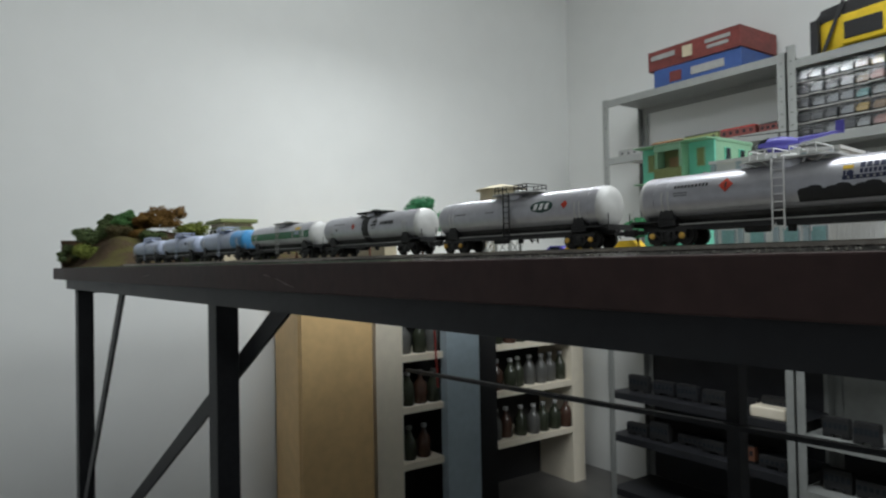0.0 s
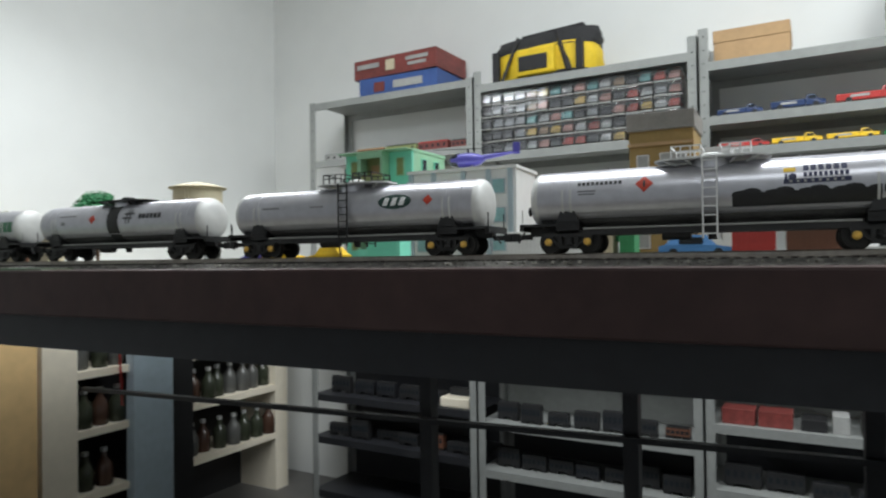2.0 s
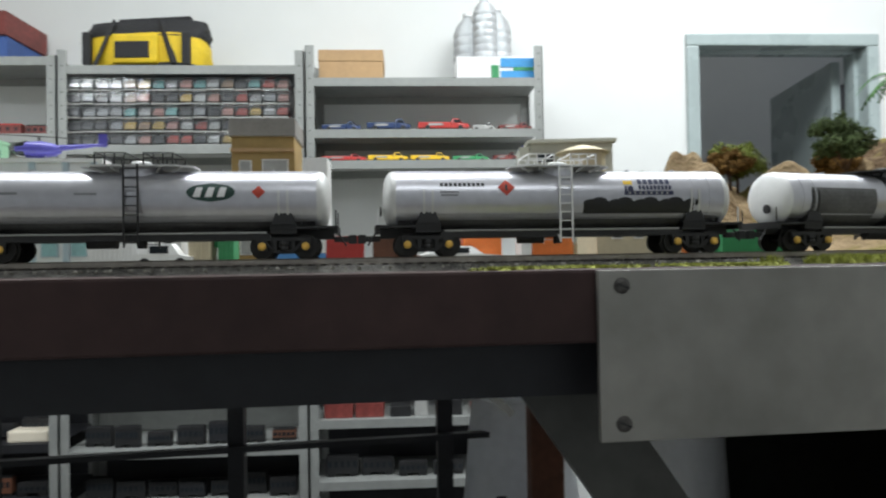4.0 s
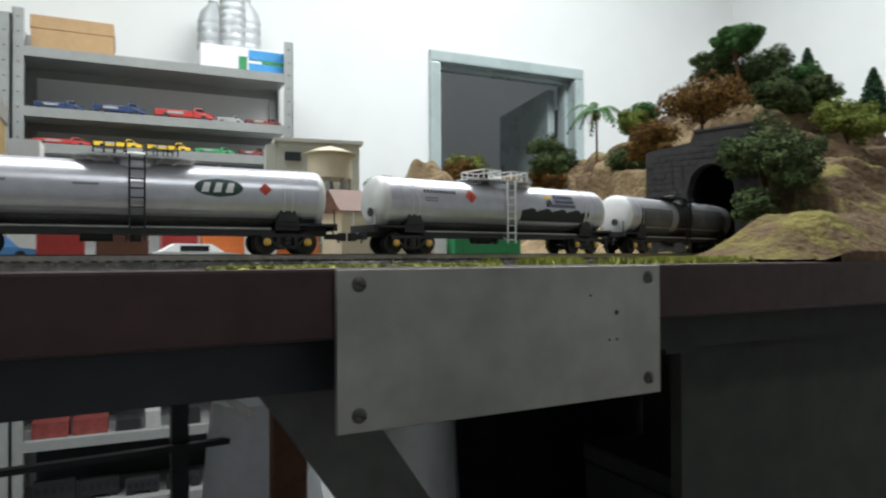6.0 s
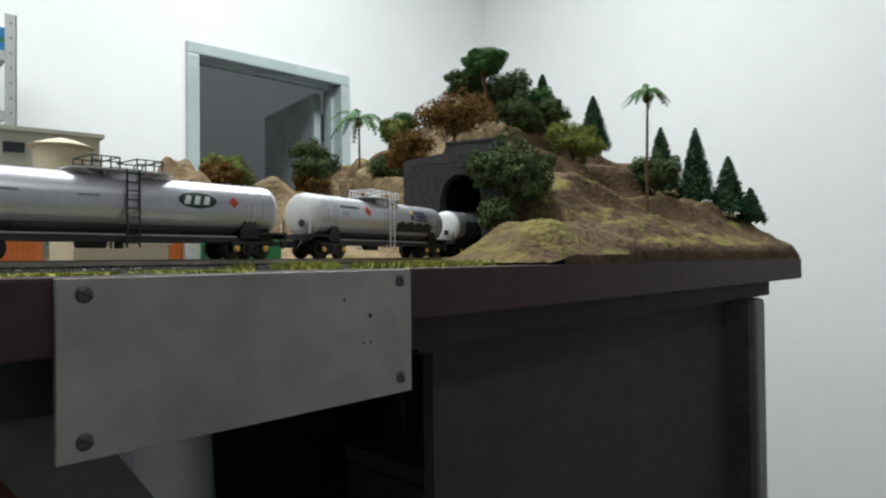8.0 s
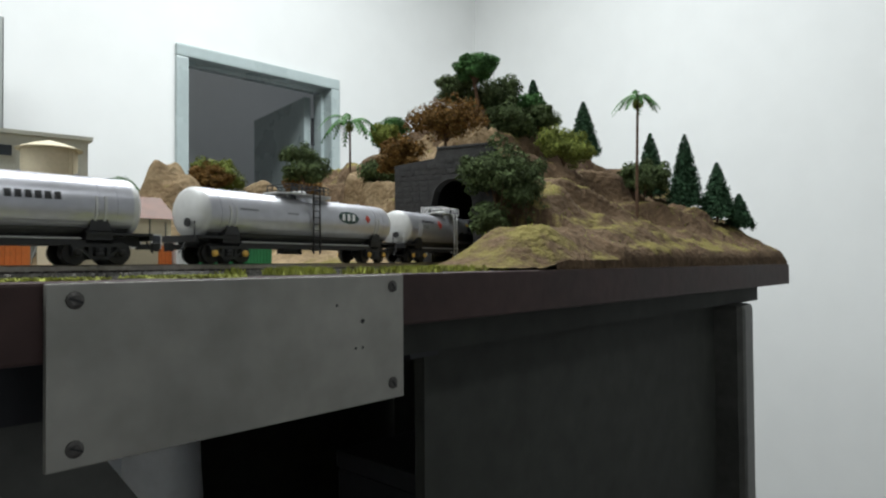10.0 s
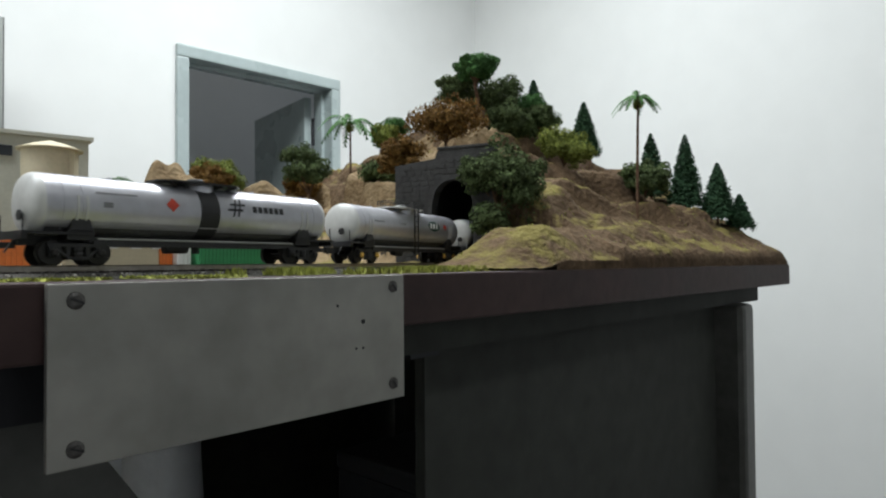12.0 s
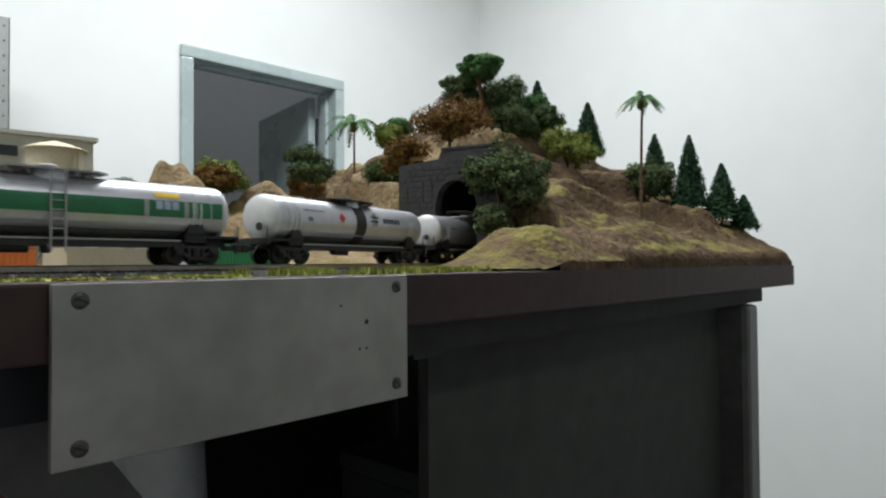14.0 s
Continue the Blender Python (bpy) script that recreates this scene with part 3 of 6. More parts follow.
# stone blocks proud of the wall, in courses
rng = random.Random(4)
z = TOP + 0.001
row = 0
blockmesh = []
for L in (0.0078, 0.0098):
    me = bpy.data.meshes.new("stone_block")
    b2 = box((-0.0009, 0, 0), (0, L, 0.0050), bevel=0.0004)
    b2.to_mesh(me)
    b2.free()
    me.materials.append(M_STONE)
    blockmesh.append((me, L))
while z < 1.312:
    c = -0.0455 + (row % 2) * 0.0045
    while c < 0.066:
        me, L = rng.choice(blockmesh)
        mid = c + L / 2
        topz = 1.3205 if c + L < 0.0165 else 1.3075
        if z + 0.0050 < topz and c + L < 0.0665 and (abs(mid) > 0.0235 + L / 2 or z > arch(clamp(abs(mid) - L / 2, 0, 0.0235)) + 0.001):
            o = new("stone_block", me)
            o.parent = portal
            o.location = (x0 + rng.uniform(0, 0.0006), c, z)
        c += L + 0.0007
    z += 0.0057
    row += 1
bm = box((0.008, -0.0275, TOP), (0.30, -0.0245, 1.296))
box((0.008, 0.0245, TOP), (0.30, 0.0275, 1.296), bm)
box((0.008, -0.0275, 1.296), (0.30, 0.0275, 1.299), bm)
part("tunnel_lining", bm, M_BLACK, portal)

# ------------------------------------------------------------ vegetation


def shards(bm, centre, radius, count, size, rng, squash=1.0, flat=0.35):
    """A tuft of small bent leaf flakes round a centre."""
    for _ in range(count):
        d = Vector((rng.gauss(0, 1), rng.gauss(0, 1), rng.gauss(0, 1) * squash)).normalized()
        p = Vector(centre) + Vector((d.x, d.y, d.z * squash)) * radius * rng.uniform(0.72, 1.06)
        n = (d + Vector((rng.uniform(-0.7, 0.7), rng.uniform(-0.7, 0.7), rng.uniform(-0.2, 0.9)))).normalized()
        t = n.orthogonal().normalized()
        t.rotate(Matrix.Rotation(rng.uniform(0, 6.28), 3, n))
        b = n.cross(t)
        s = size * rng.uniform(0.6, 1.3)
        v = [bm.verts.new(q) for q in (p - t * s, p + b * s * 0.8 + n * s * flat, p + t * s, p - b * s * 0.8 + n * s * flat)]
        bm.faces.new((v[0], v[1], v[2]))
        bm.faces.new((v[0], v[2], v[3]))


def limb(bm, p0, p1, r0, r1, rng, seg=6):
    p0, p1 = Vector(p0), Vector(p1)
    mid = (p0 + p1) / 2 + Vector((rng.uniform(-1, 1), rng.uniform(-1, 1), 0)) * (p1 - p0).length * 0.09
    rod(p0, mid, r0, (r0 + r1) / 2, seg, bm)
    rod(mid, p1, (r0 + r1) / 2, r1, seg, bm)


def tree(name, m, height, spread, leaf, label, seed, lobes=7, bare=0.4, dense=1.0, flake=0.0026, group="layout trees"):
    rng = random.Random(seed)
    t = base(name, m, label, "tree", group)
    bt, bc = bmesh.new(), bmesh.new()
    r = height * 0.022 + 0.0006
    top = Vector((rng.uniform(-0.05, 0.05) * height, rng.uniform(-0.05, 0.05) * height, height * 0.62))
    limb(bt, (0, 0, -0.004), (top.x * 0.5, top.y * 0.5, height * bare), r, r * 0.75, rng)
    limb(bt, (top.x * 0.5, top.y * 0.5, height * bare), top, r * 0.75, r * 0.4, rng)
    for i in range(lobes):
        a = 6.283 * i / lobes + rng.uniform(-0.4, 0.4)
        k = rng.uniform(0.35, 0.62)
        hz = height * rng.uniform(bare + 0.14, 0.84)
        c = Vector((math.cos(a) * spread * k, math.sin(a) * spread * k, hz)) if i else Vector((0, 0, height * 0.82))
        limb(bt, (top.x * 0.5, top.y * 0.5, height * bare * rng.uniform(0.85, 1.1)), c, r * 0.5, r * 0.15, rng, 5)
        rad = spread * rng.uniform(0.36, 0.52)
        shards(bc, c, rad, int(420 * dense), flake * 0.68, rng, 0.75)
        shards(bc, c, rad * 0.6, int(70 * dense), flake * 1.4, rng, 0.75)
        for _ in range(5):
            d = Vector((rng.gauss(0, 1), rng.gauss(0, 1), rng.gauss(0, 0.7))).normalized()
            shards(bc, c + d * rad * 0.85, rad * 0.42, int(90 * dense), flake * 0.68, rng, 0.8)
    part("trunk", bt, M_TRUNK, t)
    part("crown", bc, leaf, t)
    return t


def bush(name, m, r, leaf, label, seed, squash=0.7, flake=0.0026):
    rng = random.Random(seed)
    t = base(name, m, label, "bush", "layout bushes")
    bc, bt = bmesh.new(), bmesh.new()
    for i in range(7):
        a = i * 0.9 + rng.uniform(-0.3, 0.3)
        k = 0.0 if i == 0 else 0.55
        c = Vector((math.cos(a) * r * k, math.sin(a) * r * k, r * squash * rng.uniform(0.5, 1.0)))
        rod((0, 0, -0.003), c, 0.0009, 0.0004, 5, bt)
        shards(bc, c, r * rng.uniform(0.4, 0.55), 330, flake * 0.7, rng, 0.9)
        shards(bc, c, r * 0.28, 60, flake * 1.4, rng, 0.9)
    part("stem", bt, M_TRUNK, t)
    part("foliage", bc, leaf, t)
    return t


def pine(m, height, spread, seed):
    rng = random.Random(seed)
    t = base("pine_tree", m, "dark green conical model pine tree on the hillside", "tree", "layout pines")
    bt = rod((0, 0, -0.004), (0, 0, height * 0.9), height * 0.022, height * 0.006, 7)
    bc = bmesh.new()
    n = int(20 + height * 90)
    for i in range(n):
        f = i / (n - 1)
        z0 = height * (0.17 + 0.81 * f)
        r = spread * (1 - f) ** 0.85 + 0.0012
        k = int(14 + 26 * (1 - f))
        for j in range(k):
            a = 6.283 * (j + rng.random()) / k
            o = Vector((math.cos(a), math.sin(a), 0))
            s = Vector((-o.y, o.x, 0))
            rr = r * rng.uniform(0.80, 1.06)
            p0, p1 = Vector((0, 0, z0 + rr * 0.25)), o * rr + Vector((0, 0, z0 - rr * rng.uniform(0.15, 0.4)))
            w = (0.0016 + rr * 0.16)
            q = p0.lerp(p1, 0.6) + Vector((0, 0, rr * 0.08))
            v = [bc.verts.new(x) for x in (p0, q - s * w, p1, q + s * w)]
            bc.faces.new((v[0], v[1], v[2]))
            bc.faces.new((v[0], v[2], v[3]))
            shards(bc, p1, rr * 0.16 + 0.0006, 3, 0.0019, rng, 0.8)
    part("trunk", bt, M_TRUNK, t)
    part("needles", bc, M_PINE, t)
    return t


def palm(m, height, frond, seed, lean=0.0):
    rng = random.Random(seed)
    t = base("palm_tree", m, "slender model palm tree with drooping fronds", "tree", "layout palms")
    bt = bmesh.new()
    n = 12
    for i in range(n):
        f0, f1 = i / n, (i + 1) / n
        rod((lean * f0 ** 2, 0, height * f0 - 0.004), (lean * f1 ** 2, 0, height * f1 - 0.004), 0.0022 * (1.15 - 0.45 * f0), 0.0022 * (1.0 - 0.45 * f1), 7, bt)
    part("trunk", bt, M_TRUNK, t)
    top = Vector((lean, 0, height - 0.004))
    for i in range(13):
        a = 6.283 * i / 13 + rng.uniform(-0.2, 0.2)
        up = rng.uniform(0.25, 1.25)
        bf = bmesh.new()
        o, prev = Vector((math.cos(a), math.sin(a), 0)), None
        side = Vector((-o.y, o.x, 0))
        L = frond * rng.uniform(0.8, 1.1)
        pts = [top + o * L * f * 0.95 + Vector((0, 0, L * (up * f - (0.75 + up * 0.55) * f * f))) for f in [k / 12 for k in range(13)]]
        for k in range(12):
            w = L * 0.20 * math.sin(math.pi * (0.12 + 0.85 * k / 12))
            for sg in (-1, 1):
                tip = pts[k] + side * sg * w + (pts[k + 1] - pts[k]) * 1.1 - Vector((0, 0, w * 0.55))
                v = [bf.verts.new(x) for x in (pts[k], tip, pts[k + 1])]
                bf.faces.new(v)
        part("frond", bf, M_LEAF, t)
    shafts = bmesh.new()
    shards(shafts, top - Vector((0, 0, 0.006)), 0.006, 60, 0.003, rng, 1.2)
    part("frond_heart", shafts, M_LEAFL, t)
    return t


def on_hill(u, v, sink=0.0, turn=0.0):
    return at(u, v, TOP + hill(u, v) - sink, turn)


tree("tree", on_hill(0.645, 0.30, 0.006), 0.104, 0.031, M_LEAF, "round-topped green model tree on the hilltop", 1, lobes=9, bare=0.50)
tree("tree", on_hill(0.70, 0.31, 0.006), 0.060, 0.05, M_LEAFD, "dark green leafy model tree on the hilltop", 2, bare=0.25)
tree("tree", on_hill(0.745, 0.29, 0.004), 0.068, 0.036, M_LEAF, "green leafy model tree with a bare trunk", 3, bare=0.4)
tree("tree", on_hill(0.775, 0.30, 0.004), 0.056, 0.026, M_LEAFD, "dark green leafy model tree", 4, bare=0.35)
pine(at(0.820, 0.32, 1.425), 0.076, 0.019, 1)
tree("tree", on_hill(0.515, 0.245, 0.006), 0.086, 0.050, M_LEAFO, "rust-brown leafy model tree with forked bare limbs", 5, lobes=9, bare=0.46, dense=0.6)
tree("tree", on_hill(0.465, 0.27, 0.006), 0.07, 0.032, M_LEAFO, "rust-brown leafy model tree above the portal", 6, bare=0.35, dense=0.5)
tree("tree", on_hill(0.885, 0.285, 0.003), 0.05, 0.022, M_LEAFD, "dark green leafy model tree", 7, bare=0.25)
pine(at(0.903, 0.275, 1.375), 0.098, 0.027, 2)
tree("tree", on_hill(0.69, 0.185, 0.004), 0.062, 0.044, M_LEAFL, "yellow-green leafy model tree on the slope", 8, bare=0.25)
tree("tree", on_hill(0.675, 0.265, 0.004), 0.052, 0.040, M_LEAFD, "dark green leafy model tree on the hilltop", 61, bare=0.2)
tree("tree", on_hill(0.735, 0.255, 0.004), 0.050, 0.036, M_LEAFD, "dark green leafy model tree with a bare trunk", 62, bare=0.35)
tree("tree", on_hill(0.66, 0.34, 0.004), 0.052, 0.040, M_LEAFD, "dark green leafy model tree on the hilltop", 63, bare=0.2)
palm(on_hill(0.706, 0.09), 0.172, 0.036, 1, 0.006)
tree("tree", on_hill(0.83, 0.135, 0.003), 0.058, 0.038, M_LEAFD, "dark green leafy model tree with a forked trunk", 9, bare=0.3)
pine(at(0.918, 0.165, 1.297), 0.110, 0.026, 3)
pine(on_hill(0.943, 0.12), 0.130, 0.028, 4)
pine(on_hill(0.964, 0.078), 0.096, 0.028, 5)
pine(on_hill(0.993, 0.055), 0.056, 0.020, 6)
tree("tree", at(0.450, 0.115, TOP + 0.026), 0.100, 0.046, M_LEAFD, "dense dark green model tree beside the tunnel mouth", 10, lobes=9, bare=0.08, dense=1.2)
bush("bush", at(0.485, 0.10, TOP + 0.035), 0.028, M_LEAFD, "dark green model bush beside the tunnel mouth", 11)
palm(at(0.60, 0.52, TOP + hill(0.60, 0.52) - 0.02), 0.152, 0.055, 2)
tree("tree", on_hill(0.70, 0.52, 0.004), 0.085, 0.045, M_LEAF, "green leafy model tree behind the cutting", 12, bare=0.3)
tree("tree", on_hill(0.66, 0.50, 0.004), 0.065, 0.03, M_LEAFL, "yellow-green leafy model tree", 13, bare=0.2)
tree("tree", on_hill(0.58, 0.62, 0.004), 0.075, 0.035, M_LEAFO, "orange-brown leafy model tree", 14, bare=0.3)
tree("tree", on_hill(0.50, 0.50, 0.004), 0.105, 0.038, M_LEAFD, "dark green leafy model tree", 15, bare=0.3)
tree("tree", at(0.43, 0.62, TOP + hill(0.43, 0.62) - 0.005), 0.075, 0.04, M_LEAFL, "yellow-green leafy model tree on a rise", 16, bare=0.4)
tree("tree", at(0.405, 0.60, TOP + hill(0.405, 0.60) - 0.005), 0.065, 0.03, M_LEAFO, "orange leafy model tree on a rise", 17, bare=0.4)
bush("bush", on_hill(0.30, 0.66, 0.002), 0.03, M_LEAF, "round green model bush on a rise", 18)
bush("bush", at(0.55, 0.40, TOP + hill(0.55, 0.40)), 0.03, M_LEAFD, "dark green model bush", 19)
for i, (u, v, hh, sp, lf, nm) in enumerate(((-2.20, 0.03, 0.10, 0.04, M_LEAFD, "dark green"), (-2.17, 0.07, 0.09, 0.045, M_LEAFD, "dark green"), (-2.12, 0.12, 0.085, 0.04, M_LEAFD, "dark green"),
                                            (-2.08, 0.16, 0.10, 0.05, M_LEAF, "bright green"), (-2.03, 0.19, 0.095, 0.05, M_LEAFO, "orange"), (-2.0, 0.24, 0.10, 0.06, M_LEAFO, "orange"),
                                            (-1.97, 0.30, 0.09, 0.055, M_LEAFL, "yellow-green"), (-1.90, 0.34, 0.09, 0.05, M_LEAFD, "dark green"), (-1.78, 0.36, 0.085, 0.05, M_LEAFO, "orange"),
                                            (-1.70, 0.40, 0.08, 0.05, M_LEAFL, "yellow-green"), (-1.66, 0.33, 0.075, 0.045, M_LEAFO, "orange"))):
    tree("tree", at(u, v, TOP + west_hill(u, v) - 0.004), hh * 0.68, sp * 0.8, lf, nm + " leafy model tree at the table's far end", 30 + i, bare=0.2, dense=0.8, flake=0.0034)
tree("tree", at(-1.235, 0.38, TOP), 0.098, 0.026, M_LEAFL, "yellow model tree behind the wagons", 50)
bush("bush", at(-2.1, 0.08, TOP + west_hill(-2.1, 0.08)), 0.05, M_LEAFD, "dark model bush on the slope", 51)
bush("bush", at(-2.05, 0.05, TOP + west_hill(-2.05, 0.05)), 0.04, M_LEAFL, "olive model bush on the slope", 52)

rng = random.Random(77)
for i in range(9):
    u, v = -2.20 + 0.048 * i + rng.uniform(-0.012, 0.012), 0.05 + 0.028 * i + rng.uniform(-0.015, 0.015)
    bush("bush", at(u, v, TOP + west_hill(u, v) - 0.004), rng.uniform(0.026, 0.040), (M_SCRUB, M_LEAFO, M_LEAFD)[i % 3], "dry brown-green scrub on the far slope", 80 + i)

# grass flock along the table's front edge
rng = random.Random(9)
bm = bmesh.new()
for _ in range(5200):
    u = rng.choice((rng.uniform(0.02, 0.33), rng.uniform(0.08, 0.30), rng.uniform(-0.05, 0.1)))
    v = rng.triangular(0.004, 0.075, 0.05) if u > 0.08 else rng.uniform(0.004, 0.05)
    dens = noise.noise(Vector((u * 28, v * 40, 0.3)))
    if dens < (0.12 if u > 0.05 else 0.22):
        continue
    hgt = rng.uniform(0.0015, 0.0055) if u > 0.1 else rng.uniform(0.0006, 0.0018)
    for _ in range(3):
        a = rng.uniform(0, 6.28)
        p = Vector((u + rng.uniform(-0.003, 0.003), v + rng.uniform(-0.003, 0.003), TOP - 0.001))
        s = Vector((math.cos(a), math.sin(a), 0)) * 0.0011
        tip = p + Vector((rng.uniform(-0.002, 0.002), rng.uniform(-0.002, 0.002), hgt))
        vs = [bm.verts.new(x) for x in (p - s, p + s, tip)]
        bm.faces.new(vs)
for _ in range(3000):
    u = rng.uniform(0.25, 1.0)
    v = rng.uniform(0.01, 0.3)
    if noise.noise(Vector((u * 14, v * 20, 5.0))) < 0.15 or hill(u, v) < 0.01:
        continue
    p = Vector((u, v, TOP + hill(u, v) - 0.001))
    a = rng.uniform(0, 6.28)
    s = Vector((math.cos(a), math.sin(a), 0)) * 0.0013
    vs = [bm.verts.new(x) for x in (p - s, p + s, p + Vector((rng.uniform(-0.002, 0.002), rng.uniform(-0.002, 0.002), rng.uniform(0.001, 0.003))))]
    bm.faces.new(vs)
g = link("grass_flock", bm, M_TUFT)
g.matrix_world = TB
tagged(g, "yellow-green grass flock along the track and slopes", "grass", kind="stuff")
# loose ballast stones on the near shoulder
bm = bmesh.new()
for _ in range(1500):
    u = rng.uniform(-0.9, 0.55)
    p, h = track(u + 0.07)
    o = rng.choice((-1, 1)) * rng.uniform(0.012, 0.027)
    q = TBI @ Vector((p.x - math.sin(h) * o, p.y + math.cos(h) * o, TOP + 0.0006))
    if q.y < 0.004:
        continue
    s = rng.uniform(0.0005, 0.0012)
    bmesh.ops.create_cone(bm, cap_ends=True, segments=4, radius1=s, radius2=s * 0.5, depth=s * 1.4, matrix=Matrix.Translation(q) @ Euler((rng.random() * 3, rng.random() * 3, 0)).to_matrix().to_4x4())
g = link("ballast_stones", bm, mat("ballast_grit", (0.20, 0.19, 0.17), 0.95, vary=0.4, scale=200, island=0.5))
g.matrix_world = TB
tagged(g, "loose grey ballast grit beside the rails", "gravel", kind="stuff")

# ------------------------------------------------------------ train
AX, RT, HL = 0.0300, 0.0156, 0.0955     # tank axis over the rails, tank radius, half length
WR, WB, BP = 0.0062, 0.0215, 0.0725     # wheel radius, wheelbase, bogie pivot


def curved(points, r, bm=None, n=10):
    """A patch on the tank's near side: points are (along, arc) corners of a convex outline, cut into strips."""
    bm = bm or bmesh.new()
    xs = [p[0] for p in points]
    lo, hi = min(p[1] for p in points), max(p[1] for p in points)

    def span(y):
        c = []
        for (x0, y0), (x1, y1) in zip(points, points[1:] + points[:1]):
            if (y0 - y) * (y1 - y) <= 0 and abs(y1 - y0) > 1e-9:
                c.append(x0 + (x1 - x0) * (y - y0) / (y1 - y0))
        return (min(c), max(c)) if c else (sum(xs) / len(xs),) * 2
    rows = []
    for i in range(n + 1):
        y = lo + (hi - lo) * i / n
        a, b = span(min(max(y, lo + 1e-7), hi - 1e-7))
        f = y / RT
        rows.append([bm.verts.new((x, -r * math.cos(f), AX + r * math.sin(f))) for x in (a, (a + b) / 2, b)])
    for p, q in zip(rows, rows[1:]):
        for k in range(2):
            bm.faces.new((p[k], p[k + 1], q[k + 1], q[k]))
    return bm


def rect(x, y, w, h):
    return [(x - w / 2, y - h / 2), (x + w / 2, y - h / 2), (x + w / 2, y + h / 2), (x - w / 2, y + h / 2)]


def oval(x, y, w, h, n=28):
    return [(x + w / 2 * math.cos(6.2832 * i / n), y + h / 2 * math.sin(6.2832 * i / n)) for i in range(n)]


def diamond(x, y, s):
    return [(x - s, y), (x, y - s), (x + s, y), (x, y + s)]


def decal(w, name, shapes, m, lift=0.00018):
    bm = bmesh.new()
    for s in shapes:
        curved(s, RT + lift, bm)
    o = part(name, bm, m, w)
    return tagged(o, kind="stuff") if len(shapes) > 1 else o


def shell(x0, x1, m, w, name="tank_shell", r=RT):
    bm = bmesh.new()
    seg = 40
    rings = [[bm.verts.new((x, -r * math.cos(6.2832 * i / seg), AX + r * math.sin(6.2832 * i / seg))) for i in range(seg)] for x in (x0, x1)]
    for i in range(seg):
        bm.faces.new((rings[0][i], rings[1][i], rings[1][(i + 1) % seg], rings[0][(i + 1) % seg]))
    bmesh.ops.recalc_face_normals(bm, faces=bm.faces[:])
    return part(name, bm, m, w, smooth=True)


def tank_end(sg, m, w):
    prof = [(RT, 0.0), (RT * 0.985, 0.0016), (RT * 0.94, 0.0030), (RT * 0.84, 0.0044), (RT * 0.62, 0.0056), (RT * 0.3, 0.0063), (0.0004, 0.0065)]
    bm = lathe(prof, "X", 40)
    for v in bm.verts:
        v.co.x *= sg
    bmesh.ops.recalc_face_normals(bm, faces=bm.faces[:])
    o = part("tank_end", bm, m, w, smooth=True)
    o.location = (sg * (HL - 0.0065), 0, AX)
    return o


def band_arc(x, wd, m, w, name, a0=0.0, a1=6.2832, lift=0.0004, n=36):
    bm = bmesh.new()
    r = RT + lift
    rows = [[bm.verts.new((x + sx * wd / 2, -rr * math.cos(a0 + (a1 - a0) * i / n), AX + rr * math.sin(a0 + (a1 - a0) * i / n))) for sx, rr in ((-1, RT), (-1, r), (1, r), (1, RT))] for i in range(n + 1)]
    for p, q in zip(rows, rows[1:]):
        for k in range(3):
            bm.faces.new((p[k], p[k + 1], q[k + 1], q[k]))
    return part(name, bm, m, w, smooth=True)


def make_ladder(w, m, x, y, z0, z1, wd=0.0066):
    lad = part("ladder", bmesh.new(), m, w)
    bm = bmesh.new()
    for sx in (-1, 1):
        bar((x + sx * wd / 2, y, z0), (x + sx * wd / 2, y, z1), 0.0008, 0.0009, bm)
    n = 9
    for i in range(n):
        zz = z0 + (z1 - z0) * (i + 0.5) / n
        bar((x - wd / 2, y, zz), (x + wd / 2, y, zz), 0.0006, 0.0006, bm)
    bm.to_mesh(lad.data)
    bm.free()
    return lad


